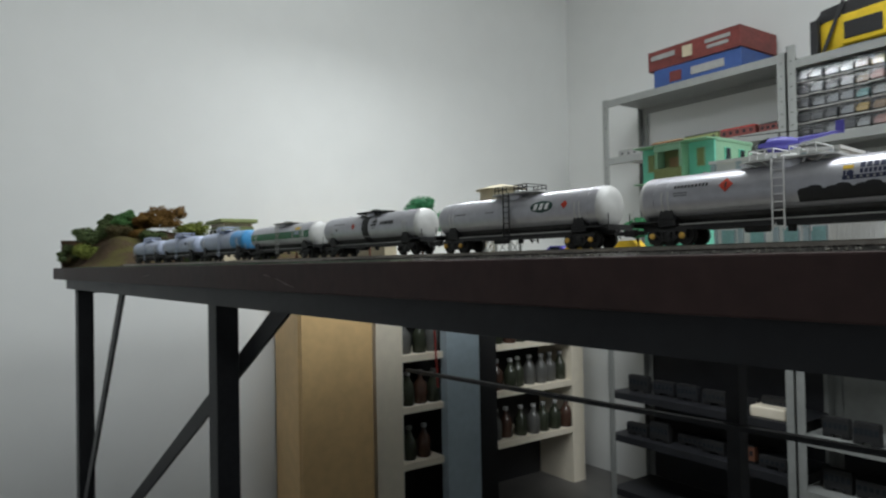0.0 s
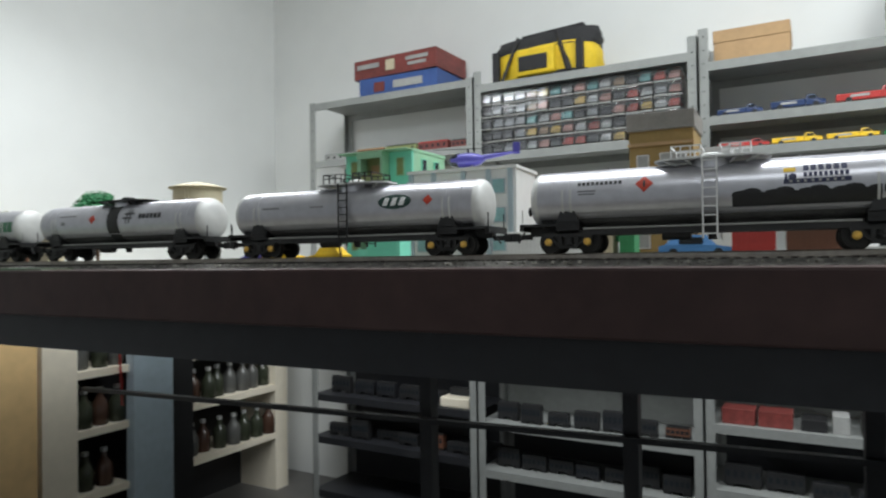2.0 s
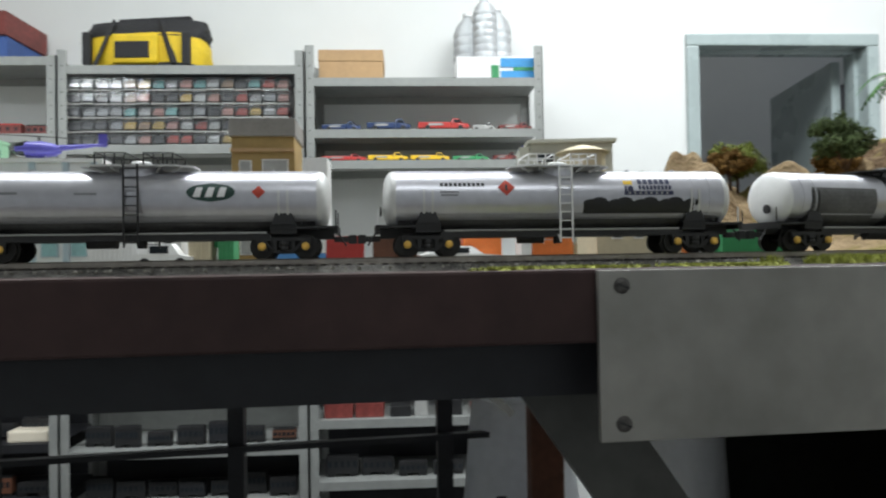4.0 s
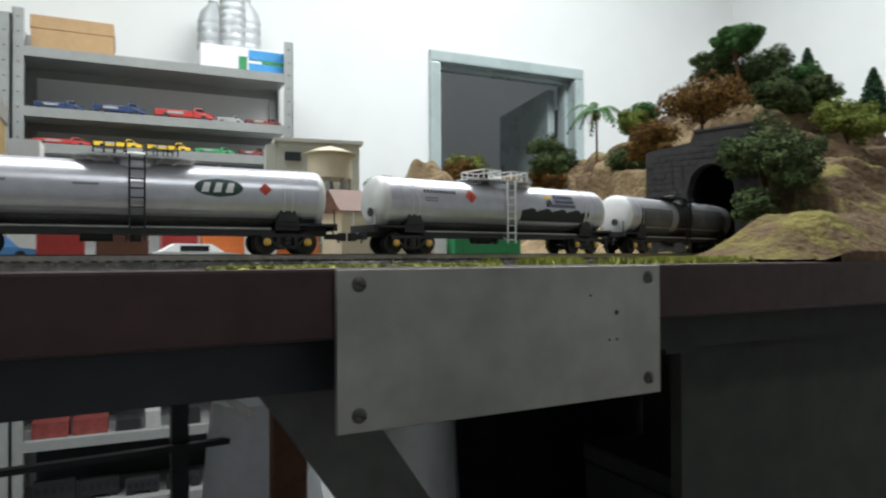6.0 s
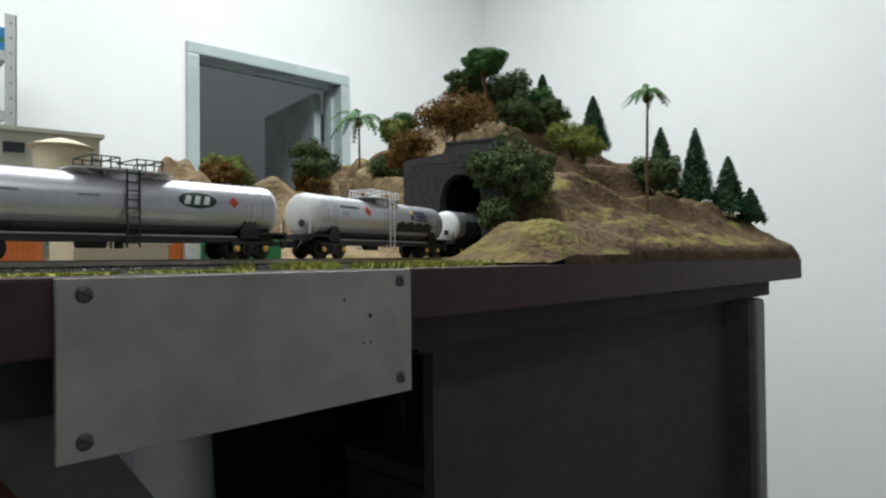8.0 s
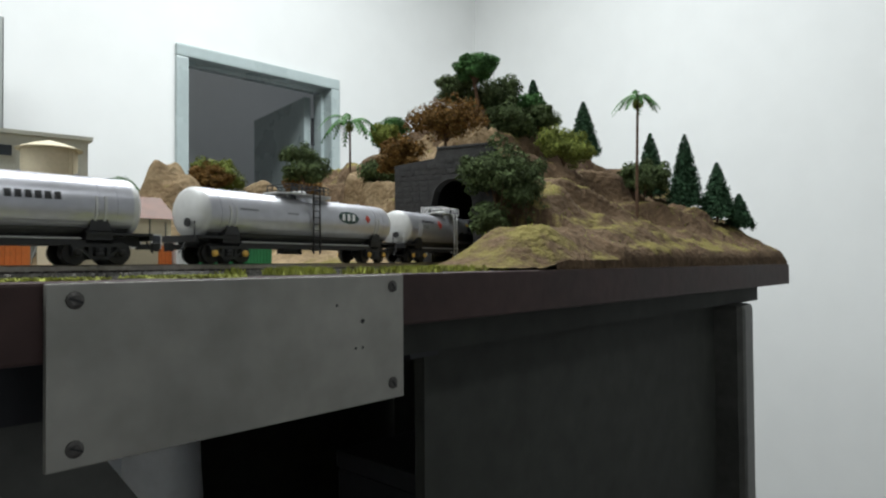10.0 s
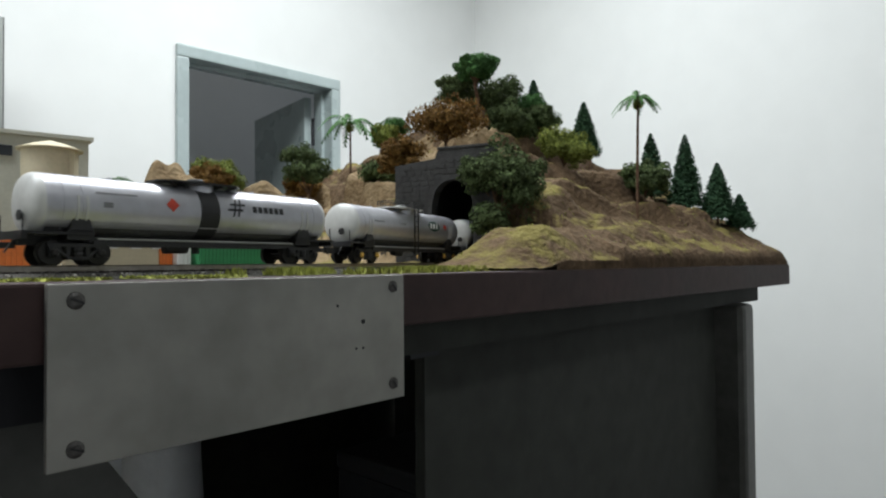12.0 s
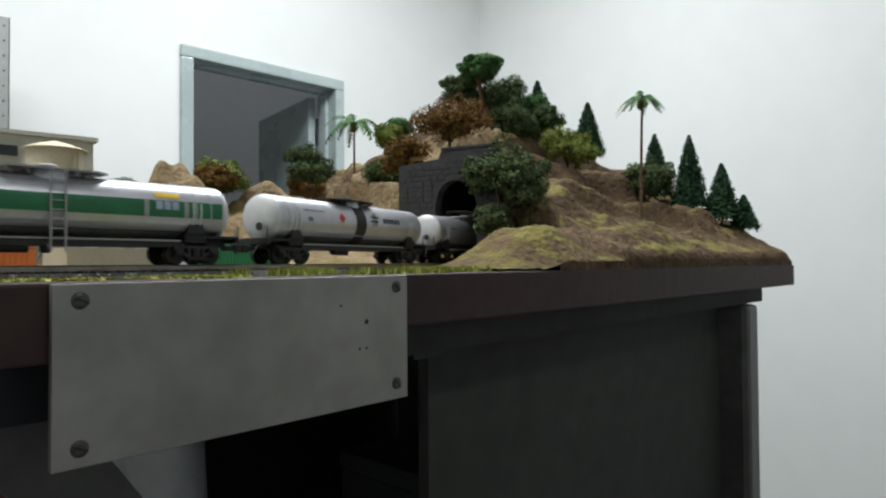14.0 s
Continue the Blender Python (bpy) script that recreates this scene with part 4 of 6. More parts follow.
def make_wagon(look_of, label):
    m0 = {"silver": M_SILVER, "pale": M_PALEB, "white": M_SILVER}[look_of.get("body", "silver")]
    w = base("tank_wagon", pose(0, 0, 0), label, "tank wagon", "train of tank wagons")
    L = HL - 0.0065
    if look_of.get("split"):
        shell(-L, 0.045, look_of["split"][0], w)
        shell(0.045, L, look_of["split"][1], w)
    else:
        shell(-L, L, m0, w)
    tank_end(-1, look_of.get("end", M_SILVERD), w)
    tank_end(1, look_of.get("end", M_SILVERD), w)
    for x in (-0.081, -0.072, 0.072, 0.081):
        band_arc(x, 0.0007, m0, w, "weld_seam", lift=0.00022)
    for sg in (-1, 1):
        for dx in (-0.0022, 0.0022):
            band_arc(sg * BP + dx, 0.0011, M_SILVERD if not look_of.get("dark") else M_BLACKM, w, "strap", -0.95, 0.28, 0.0005, 12)
        bm = box((sg * BP - 0.0065, -0.0135, 0.0125), (sg * BP + 0.0065, 0.0135, 0.0178))
        bmesh.ops.bevel(bm, geom=bm.edges[:], offset=0.0006, segments=1)
        for k in (-1, 1):
            vs = [bm.verts.new(p) for p in ((sg * BP - 0.006, k * 0.0145, 0.0172), (sg * BP + 0.006, k * 0.0145, 0.0172), (sg * BP + 0.0035, k * 0.0138, 0.0240), (sg * BP - 0.0035, k * 0.0138, 0.0240),
                                            (sg * BP - 0.006, k * 0.009, 0.0172), (sg * BP + 0.006, k * 0.009, 0.0172), (sg * BP + 0.0035, k * 0.0118, 0.0240), (sg * BP - 0.0035, k * 0.0118, 0.0240))]
            for q in ((0, 1, 2, 3), (7, 6, 5, 4), (0, 4, 5, 1), (3, 2, 6, 7), (0, 3, 7, 4), (1, 5, 6, 2)):
                bm.faces.new([vs[i] for i in q])
        bmesh.ops.recalc_face_normals(bm, faces=bm.faces[:])
        part("saddle", bm, M_BLACKM, w)
        # end platform, headstock and coupler
        part("headstock", box((sg * 0.0985 - 0.0012, -0.0145, 0.0125), (sg * 0.0985 + 0.0012, 0.0145, 0.0165), bevel=0.0003), M_BLACKM, w)
        part("end_sill", box((min(sg * 0.066, sg * 0.0985), -0.0145, 0.0150), (max(sg * 0.066, sg * 0.0985), 0.0145, 0.0163)), M_BLACKM, w)
        c = part("coupler", box((min(sg * 0.097, sg * 0.1075), -0.0016, 0.0082), (max(sg * 0.097, sg * 0.1075), 0.0016, 0.0112), bevel=0.0004), M_BLACKM, w)
        part("coupler_hook", box((min(sg * 0.1045, sg * 0.1088), -0.0030, 0.0072), (max(sg * 0.1045, sg * 0.1088), 0.0006, 0.0120), bevel=0.0005), M_BLACKM, c)
        part("brake_hose", rod((sg * 0.0995, -0.006, 0.0125), (sg * 0.1035, -0.0055, 0.0062), 0.0005, seg=6), M_BLACKM, w)
        for k in (-1, 1):
            part("grab_rail", rod((sg * 0.0985, k * 0.0125, 0.0165), (sg * 0.0985, k * 0.0125, 0.0245), 0.0004, seg=5), look_of.get("rail", M_BLACKM), w)
        if sg < 0:
            part("brake_wheel", lathe([(0.0026, 0), (0.0026, 0.0008), (0.0012, 0.0011)], "X", 14), M_BLACKM, w).location = (-HL - 0.0016, -0.004, AX - 0.006)
    part("centre_sill", box((-0.097, -0.0035, 0.0098), (0.097, 0.0035, 0.0150)), M_BLACKM, w)
    for k in (-1, 1):
        part("side_pipe", rod((-0.064, k * 0.0128, 0.0132), (0.064, k * 0.0128, 0.0132), 0.0005, seg=6), look_of.get("pipe", M_GREYP), w)
        part("side_sill", box((-0.066, k * 0.0122 - 0.0008, 0.0098), (0.066, k * 0.0122 + 0.0008, 0.0122)), M_BLACKM, w)
    part("brake_cylinder", rod((-0.024, -0.006, 0.0090), (-0.010, -0.006, 0.0090), 0.0028, seg=12), M_BLACKM, w)
    part("discharge_valve", rod((0.0, 0, 0.0160), (0.0, 0, 0.0062), 0.0030, 0.0022, seg=10), M_BLACKM, w)
    # lower shell, underside shade put into a darker colour, shaped as a shallow tray
    band_arc(0.0, 2 * L - 0.002, M_UNDER, w, "belly_shade", -2.35, -0.79, 0.0002, 16)
    bm = curved(rect(0, -RT * 0.60, 2 * L - 0.004, 0.0007), RT + 0.0007)
    part("side_bead", bm, m0, w)
    # dome, walkway, rails
    part("dome", lathe([(0.0105, 0), (0.0105, 0.0040), (0.0098, 0.0052), (0.0060, 0.0058)], "Z", 28), m0, w, smooth=True).location = (0.0, 0, AX + RT - 0.0035)
    pm = look_of.get("platform", M_SILVERD)
    bm = bmesh.new()
    zt = AX + RT + 0.0012
    out = [(-0.0275, -0.0062), (-0.020, -0.0125), (0.020, -0.0125), (0.0275, -0.0062), (0.0275, 0.0062), (0.020, 0.0125), (-0.020, 0.0125), (-0.0275, 0.0062)]
    lo, hi = [bm.verts.new((x, y, zt)) for x, y in out], [bm.verts.new((x, y, zt + 0.0009)) for x, y in out]
    bm.faces.new(lo[::-1])
    bm.faces.new(hi)
    for i in range(8):
        bm.faces.new((lo[i], lo[(i + 1) % 8], hi[(i + 1) % 8], hi[i]))
    part("walkway", bm, pm, w)
    for x in (-0.022, -0.012, 0.012, 0.022):
        for k in (-1, 1):
            part("bracket", bar((x, k * 0.0095, zt), (x * 0.75, k * 0.0060, AX + RT * 0.93), 0.0009, 0.0012), pm, w)
    rm = look_of.get("rail", M_SILVERD)
    for x0, x1 in () if look_of.get("no_rail") else ((-0.0185, -0.0045), (0.0045, 0.0185)):
        bm = bmesh.new()
        for y in (-0.0115, 0.0115):
            for zz in (0.0042, 0.0068):
                bar((x0, y, zt + zz), (x1, y, zt + zz), 0.0006, 0.0006, bm)
            for i in range(4):
                x = x0 + (x1 - x0) * i / 3
                bar((x, y, zt), (x, y, zt + 0.0068), 0.0006, 0.0006, bm)
        for x in (x0, x1):
            bar((x, -0.0115, zt + 0.0068), (x, 0.0115, zt + 0.0068), 0.0006, 0.0006, bm)
        part("railing", bm, rm, w)
    part("manhole_lid", lathe([(0.0052, 0), (0.0052, 0.0022), (0.0044, 0.0030), (0.001, 0.0034)], "Z", 18), pm, w).location = (0.0, 0, AX + RT + 0.0018)
    for y in () if look_of.get("no_ladder") else (-0.0168, 0.0168):
        make_ladder(w, look_of.get("ladder", M_SILVERD), 0.0, y, 0.0065, zt + 0.0005)
        part("ladder_step", bar((-0.0033, y, 0.0075), (-0.0033, y * 0.72, 0.0110), 0.0007, 0.0007), look_of.get("ladder", M_SILVERD), w)
    for x in look_of.get("vents", (-0.052, 0.040, 0.066)):
        part("lifting_lug", bar((x, -0.003, AX + RT - 0.0004), (x, 0.003, AX + RT - 0.0004), 0.0008, 0.0022), m0, w)
    if look_of.get("band"):
        band_arc(*look_of["band"], M_BLACKM, w, "painted_band", lift=0.0003)
    for name, shapes, m, lift in look_of.get("decals", ()):
        decal(w, name, shapes, m, lift)
    # bogies
    for sg in (-1, 1):
        b = part("bogie", box((-0.0035, -0.0112, 0.0052), (0.0035, 0.0112, 0.0102), bevel=0.0008), M_BLACKM, w)
        b.location = (sg * BP, 0, 0)
        for k in (-1, 1):
            y = k * 0.0122
            bm = bmesh.new()
            h = WB / 2
            bar((-h - 0.0030, y, 0.0098), (h + 0.0030, y, 0.0098), 0.0019, 0.0017, bm)
            bar((-h * 0.45, y, 0.0035), (h * 0.45, y, 0.0035), 0.0019, 0.0017, bm)
            for t in (-1, 1):
                bar((t * h * 0.95, y, 0.0088), (t * h * 0.40, y, 0.0036), 0.0019, 0.0015, bm)
                bar((t * h * 0.42, y, 0.0098), (t * h * 0.42, y, 0.0036), 0.0019, 0.0014, bm)
                box((t * h - 0.0025, y - 0.0012, 0.0042), (t * h + 0.0025, y + 0.0012, 0.0098), bm)
            part("side_frame", bm, M_BLACKM, b)
            part("spring_pack", lathe([(0.0024, 0.0042), (0.0027, 0.0055), (0.0023, 0.0064), (0.0027, 0.0073), (0.0024, 0.0088)], "Z", 10), M_BLACKM, b).location = (0, y, 0)
            for t in (-1, 1):
                o = part("bearing_cap", lathe([(0.0021, 0), (0.0020, k * 0.0012), (0.0011, k * 0.0018)], "Y", 12), look_of.get("cap", M_BRASS), b)
                o.location = (t * h, y + k * 0.0011, WR)
        for t in (-1, 1):
            bm = rod((0, -0.0085, 0), (0, 0.0085, 0), 0.0011, seg=8)
            for k in (-1, 1):
                lathe([(0.0060, k * 0.0068), (WR + 0.0008, k * 0.0070), (WR + 0.0007, k * 0.0076), (WR, k * 0.0078)], "Y", 22, bm, 0)
                lathe([(WR, k * 0.0078), (WR - 0.0001, k * 0.0102), (0.0050, k * 0.0103)], "Y", 22, bm, 1)
                lathe([(0.0049, k * 0.0095), (0.0024, k * 0.0090), (0.0022, k * 0.0106), (0.0010, k * 0.0107)], "Y", 16, bm, 0)
            o = part("wheelset", bm, [M_WHEEL, M_TREAD if look_of.get("bright") else M_WHEEL], b)
            o.location = (t * WB / 2, 0, WR)
    return w


num_bars = lambda x, y: [rect(x - 0.0105 + 0.0024 * i, y, 0.0017, 0.0021) for i in range(10)]
WAGONS = []
LOOKS = [
    (0.036, "silver and black tank wagon with dark side patches", dict(dark=True, no_rail=True, band=(-0.002, 0.026), platform=M_BLACKM, rail=M_BLACKM, ladder=M_BLACKM, end=M_WHITE,
        decals=[("dark_patches", [rect(0.03, -0.004, 0.09, 0.026), rect(-0.05, -0.005, 0.05, 0.022)], M_UNDER, 0.00012)])),
    (-0.182, "silver tank wagon with a white ladder and black lower stain", dict(platform=M_SILVERD, rail=M_WHITE, ladder=M_WHITE, cap=M_BRASS,
        decals=[("wagon_number", num_bars(-0.055, 0.0072), M_INK, 0.00018), ("small_lettering", [rect(-0.0615, 0.0030, 0.010, 0.0009), rect(-0.0615, 0.0014, 0.009, 0.0009)], M_PALEINK, 0.00018),
                ("hazard_diamond", [diamond(-0.0315, 0.0055, 0.0046)], M_RED, 0.00018), ("hazard_mark", [rect(-0.0315, 0.0055, 0.0012, 0.0035)], M_INK, 0.00026),
                ("company_mark", [rect(0.0350, 0.0082, 0.0050, 0.0024)], M_YEL, 0.00018), ("company_mark", [rect(0.0335, 0.0045, 0.0012, 0.0032), oval(0.0362, 0.0045, 0.0034, 0.0036)], M_NAVY, 0.00018),
                ("company_lettering", [rect(0.0418 + 0.0031 * i, 0.0088, 0.0023, 0.0032) for i in range(6)] + [rect(0.0415 + 0.0021 * i, 0.0052, 0.0015, 0.0024) for i in range(9)], M_NAVY, 0.00018),
                ("company_strip", [rect(0.0462, 0.0022, 0.0275, 0.0022)], M_NAVY, 0.00018), ("strip_lettering", [rect(0.0355 + 0.0030 * i, 0.0022, 0.0012, 0.0012) for i in range(8)], M_GREYP, 0.00026),
                ("oil_stain", [rect(0.041, -0.0058, 0.062, 0.0062)] + [oval(0.014 + 0.0047 * i, -0.0030 + 0.0012 * math.sin(i * 2.1), 0.0085, 0.0042) for i in range(13)], M_BLACKM, 0.00014)])),
    (-0.400, "silver tank wagon with a black ladder and dark oval mark", dict(platform=M_SILVERD, rail=M_BLACKM, ladder=M_BLACKM, cap=M_BRASS,
        decals=[("company_oval", [oval(0.0375, 0.0035, 0.0235, 0.0098)], M_DKGREEN, 0.00018),
                ("oval_shapes", [[(x - 0.0022, 0.0010), (x + 0.0014, 0.0010), (x + 0.0026, 0.0060), (x - 0.0004, 0.0060)] for x in (0.0310, 0.0368, 0.0426)], M_WHITE, 0.00026),
                ("hazard_diamond", [diamond(0.0605, 0.0035, 0.0034)], M_RED, 0.00018),
                ("small_lettering", [rect(-0.0215, 0.0028, 0.0105, 0.0011), rect(-0.060, 0.0032, 0.0150, 0.0013)], M_PALEINK, 0.00018)])),
    (-0.620, "silver tank wagon with a black centre band", dict(platform=M_BLACKM, rail=M_BLACKM, no_ladder=True, no_rail=True, cap=M_WHEEL, band=(0.0, 0.0125),
        decals=[("hazard_diamond", [diamond(-0.024, 0.0030, 0.0040)], M_RED, 0.00018), ("company_mark", [[(0.0135, 0.0052), (0.0245, 0.0052), (0.0250, 0.0066), (0.0140, 0.0066)], [(0.0115, 0.0018), (0.0225, 0.0018), (0.0230, 0.0032), (0.0120, 0.0032)],
                 [(0.0150, -0.0015), (0.0163, -0.0015), (0.0192, 0.0098), (0.0179, 0.0098)], [(0.0185, -0.0015), (0.0198, -0.0015), (0.0222, 0.0098), (0.0209, 0.0098)]], M_INK, 0.00018),
                ("company_lettering", [rect(0.0315 + 0.0042 * i, 0.0036, 0.0031, 0.0040) for i in range(6)], M_INK, 0.00018),
                ("small_lettering", [rect(-0.055, 0.0065, 0.022, 0.0012), rect(-0.060, 0.0005, 0.005, 0.0028)], M_PALEINK, 0.00018)])),
    (-0.838, "silver tank wagon with a broad green band", dict(no_rail=True, platform=M_GREYP, rail=M_GREYP, ladder=M_GREYP, cap=M_WHEEL, 
        decals=[("green_band", [rect(0, 0.0005, 0.176, 0.0090)], M_GREENB, 0.00014), ("yellow_label", [rect(0.0555, 0.0082, 0.0140, 0.0032)], M_YEL, 0.00018),
                ("white_panel", [rect(0.0435, 0.0005, 0.0026, 0.0088), rect(0.0660, 0.0005, 0.0026, 0.0088)], M_GREYP, 0.00022),
                ("label_shapes", [rect(0.0505, 0.0023, 0.0036, 0.0045), rect(0.0550, 0.0023, 0.0036, 0.0045), rect(0.0595, 0.0023, 0.0036, 0.0045)], M_PALEB, 0.00024)])),
    (-1.056, "pale blue tank wagon with a bright blue end", dict(body="pale", split=(M_PALEB, M_BLUET), end=M_BLUET, platform=M_PALEB, rail=M_PALEB, ladder=M_PALEB, cap=M_WHEEL)),
    (-1.274, "pale silver-blue tank wagon", dict(body="pale", end=M_PALEB, platform=M_PALEB, rail=M_PALEB, ladder=M_PALEB, cap=M_WHEEL,
        decals=[("company_mark", [oval(0.05, 0.003, 0.010, 0.007)], M_NAVY, 0.00018)])),
    (-1.492, "pale silver-blue tank wagon at the train's tail", dict(body="pale", end=M_PALEB, platform=M_PALEB, rail=M_PALEB, ladder=M_PALEB, cap=M_WHEEL)),
]
for off, label, lk in LOOKS:
    WAGONS.append((off, make_wagon(lk, label)))

# distance run by the train, seconds to metres
RUN = [(0.0, 0.0), (1.0, 0.0666), (2.0, 0.1305), (3.0, 0.1980), (3.7, 0.2480), (5.8, 0.3895), (7.0, 0.4712), (8.2, 0.5500), (10.3, 0.6935), (11.0, 0.7410), (12.0, 0.8076), (13.0, 0.8732), (14.0, 0.9410)]


def run(t):
    for (a, x), (b, y) in zip(RUN, RUN[1:]):
        if t <= b:
            return x + (y - x) * (t - a) / (b - a) - 0.0045
    return RUN[-1][1] - 0.0045


def wagon_pose(s):
    a, _ = track(s - BP)
    b, _ = track(s + BP)
    m = (a + b) / 2
    return pose(m.x, m.y, RAILZ, 0, 0, math.degrees(math.atan2(b.y - a.y, b.x - a.x)))


def motions():
    times = [0.5 * i for i in range(29)]
    fast = [0.1 * i for i in range(141)]
    for off, w in WAGONS:
        walk(w, [(t, wagon_pose(off + run(t))) for t in times])
        bogies = [c for c in w.children if c.name.startswith("bogie")]
        for b in bogies:
            x = b.location.x
            rows = []
            for t in times:
                s = off + run(t)
                h = math.degrees(track(s + x)[1] - wagon_pose(s).to_euler().z)
                rows.append((t, pose(x, 0, 0, 0, 0, h)))
            walk(b, rows)
            for ax in [c for c in b.children if c.name.startswith("wheelset")]:
                q = ax.location.copy()
                walk(ax, [(t, pose(q.x, q.y, q.z, 0, math.degrees(run(t) / WR), 0)) for t in fast])

# ------------------------------------------------------------ steel racks along the wall
RF, RB = 2.575, 2.885


def rack(x0, x1, boards, label, height, right_post=True):
    r = base("steel_rack", pose(0, 0, 0), label, "shelf", "steel racks along the wall")
    for x, sg in ((x0, 1), (x1, -1)):
        for y, k in ((RF, 1), (RB, -1)):
            bm = box((x, min(y, y + k * 0.003), 0), (x + sg * 0.034, max(y, y + k * 0.003), height)) if sg > 0 else box((x - 0.034, min(y, y + k * 0.003), 0), (x, max(y, y + k * 0.003), height))
            box((min(x, x + sg * 0.003), min(y, y + k * 0.034), 0), (max(x, x + sg * 0.003), max(y, y + k * 0.034), height), bm)
            post = part("post", bm, M_RACK, r)
            if k > 0:
                bm = bmesh.new()
                zz = 1.5
                while zz < height - 0.02:
                    lathe([(0.0030, 0), (0.0030, -0.0012)], "Y", 8, bm)
                    for v in bm.verts[-16:]:
                        v.co += Vector((x + sg * 0.017, RF - 0.0003, zz))
                    zz += 0.05
                tagged(part("post_holes", bm, M_BLACK, post), kind="stuff")
    for z, m in boards:
        bm = box((x0 + 0.004, RF + 0.004, z - 0.0015), (x1 - 0.004, RB - 0.004, z), mi=0)
        b = part("shelf_board", bm, m, r)
        bm = box((x0 + 0.004, RF + 0.001, z - 0.032), (x1 - 0.004, RF + 0.004, z + 0.0005))
        box((x0 + 0.004, RF + 0.004, z - 0.032), (x1 - 0.004, RF + 0.014, z - 0.030), bm)
        part("board_lip", bm, M_STEEL if m == M_STEEL else M_RACK, b)
        bm = box((x0 + 0.004, RB - 0.004, z - 0.032), (x1 - 0.004, RB - 0.001, z))
        part("board_lip", bm, M_RACK, b)
    return r


# Low boards are coloured darker for the shade under the table.
rack(-2.225, -1.305, [(1.985, M_RACK), (1.695, M_RACKW), (0.535, M_STEEL), (0.325, M_STEEL), (0.06, M_STEEL), (0.95, M_RACK)], "grey steel rack with boxes on top", 1.99)
rack(-1.300, -0.382, [(1.952, M_RACK), (1.648, M_RACKW), (0.498, M_RACK), (0.292, M_RACK), (0.06, M_RACK), (0.95, M_RACK)], "grey steel rack filled with clear display cases", 2.01)
rack(-0.377, 0.545, [(1.905, M_RACK), (1.705, M_RACKW), (1.585, M_RACKW), (0.59, M_RACK), (0.355, M_RACK), (0.06, M_RACK), (0.95, M_RACK)], "grey steel rack holding model boxes", 2.03)


def carton(name, m, size, material, label, cat="box", marks=(), lid=0.0, bevel=0.003, lidmat=None):
    """A box on its base; marks are (x, z, width, height, material) on its front."""
    w, d, h = size
    b = base(name, m, label, cat)
    part("carton_body", box((-w / 2, -d / 2, 0), (w / 2, d / 2, h - lid), bevel=bevel), material, b)
    if lid:
        part("lid", box((-w / 2 - 0.002, -d / 2 - 0.002, h - lid), (w / 2 + 0.002, d / 2 + 0.002, h), bevel=bevel), lidmat or material, b)
    for x, z, mw, mh, mm in marks:
        part("printed_mark", box((x - mw / 2, -d / 2 - 0.0034, z - mh / 2), (x + mw / 2, -d / 2 - 0.0005, z + mh / 2)), mm, b)
    return b


# on top of the first rack
carton("game_box", pose(-1.715, 2.73, 1.985), (0.435, 0.26, 0.088), M_BOXB, "blue printed cardboard box lying flat on the rack", marks=((0.06, 0.042, 0.16, 0.035, M_GREYP), (-0.10, 0.040, 0.06, 0.045, M_BOXR)))
carton("game_box", pose(-1.725, 2.735, 2.073, 0, 0, -1.5), (0.47, 0.28, 0.092), M_BOXR, "maroon printed cardboard box on the blue box",
       marks=((-0.15, 0.058, 0.13, 0.022, M_GREYP), (-0.02, 0.048, 0.05, 0.05, M_SAND), (0.13, 0.062, 0.12, 0.016, M_GREYP), (0.13, 0.036, 0.10, 0.014, M_GREYP)))


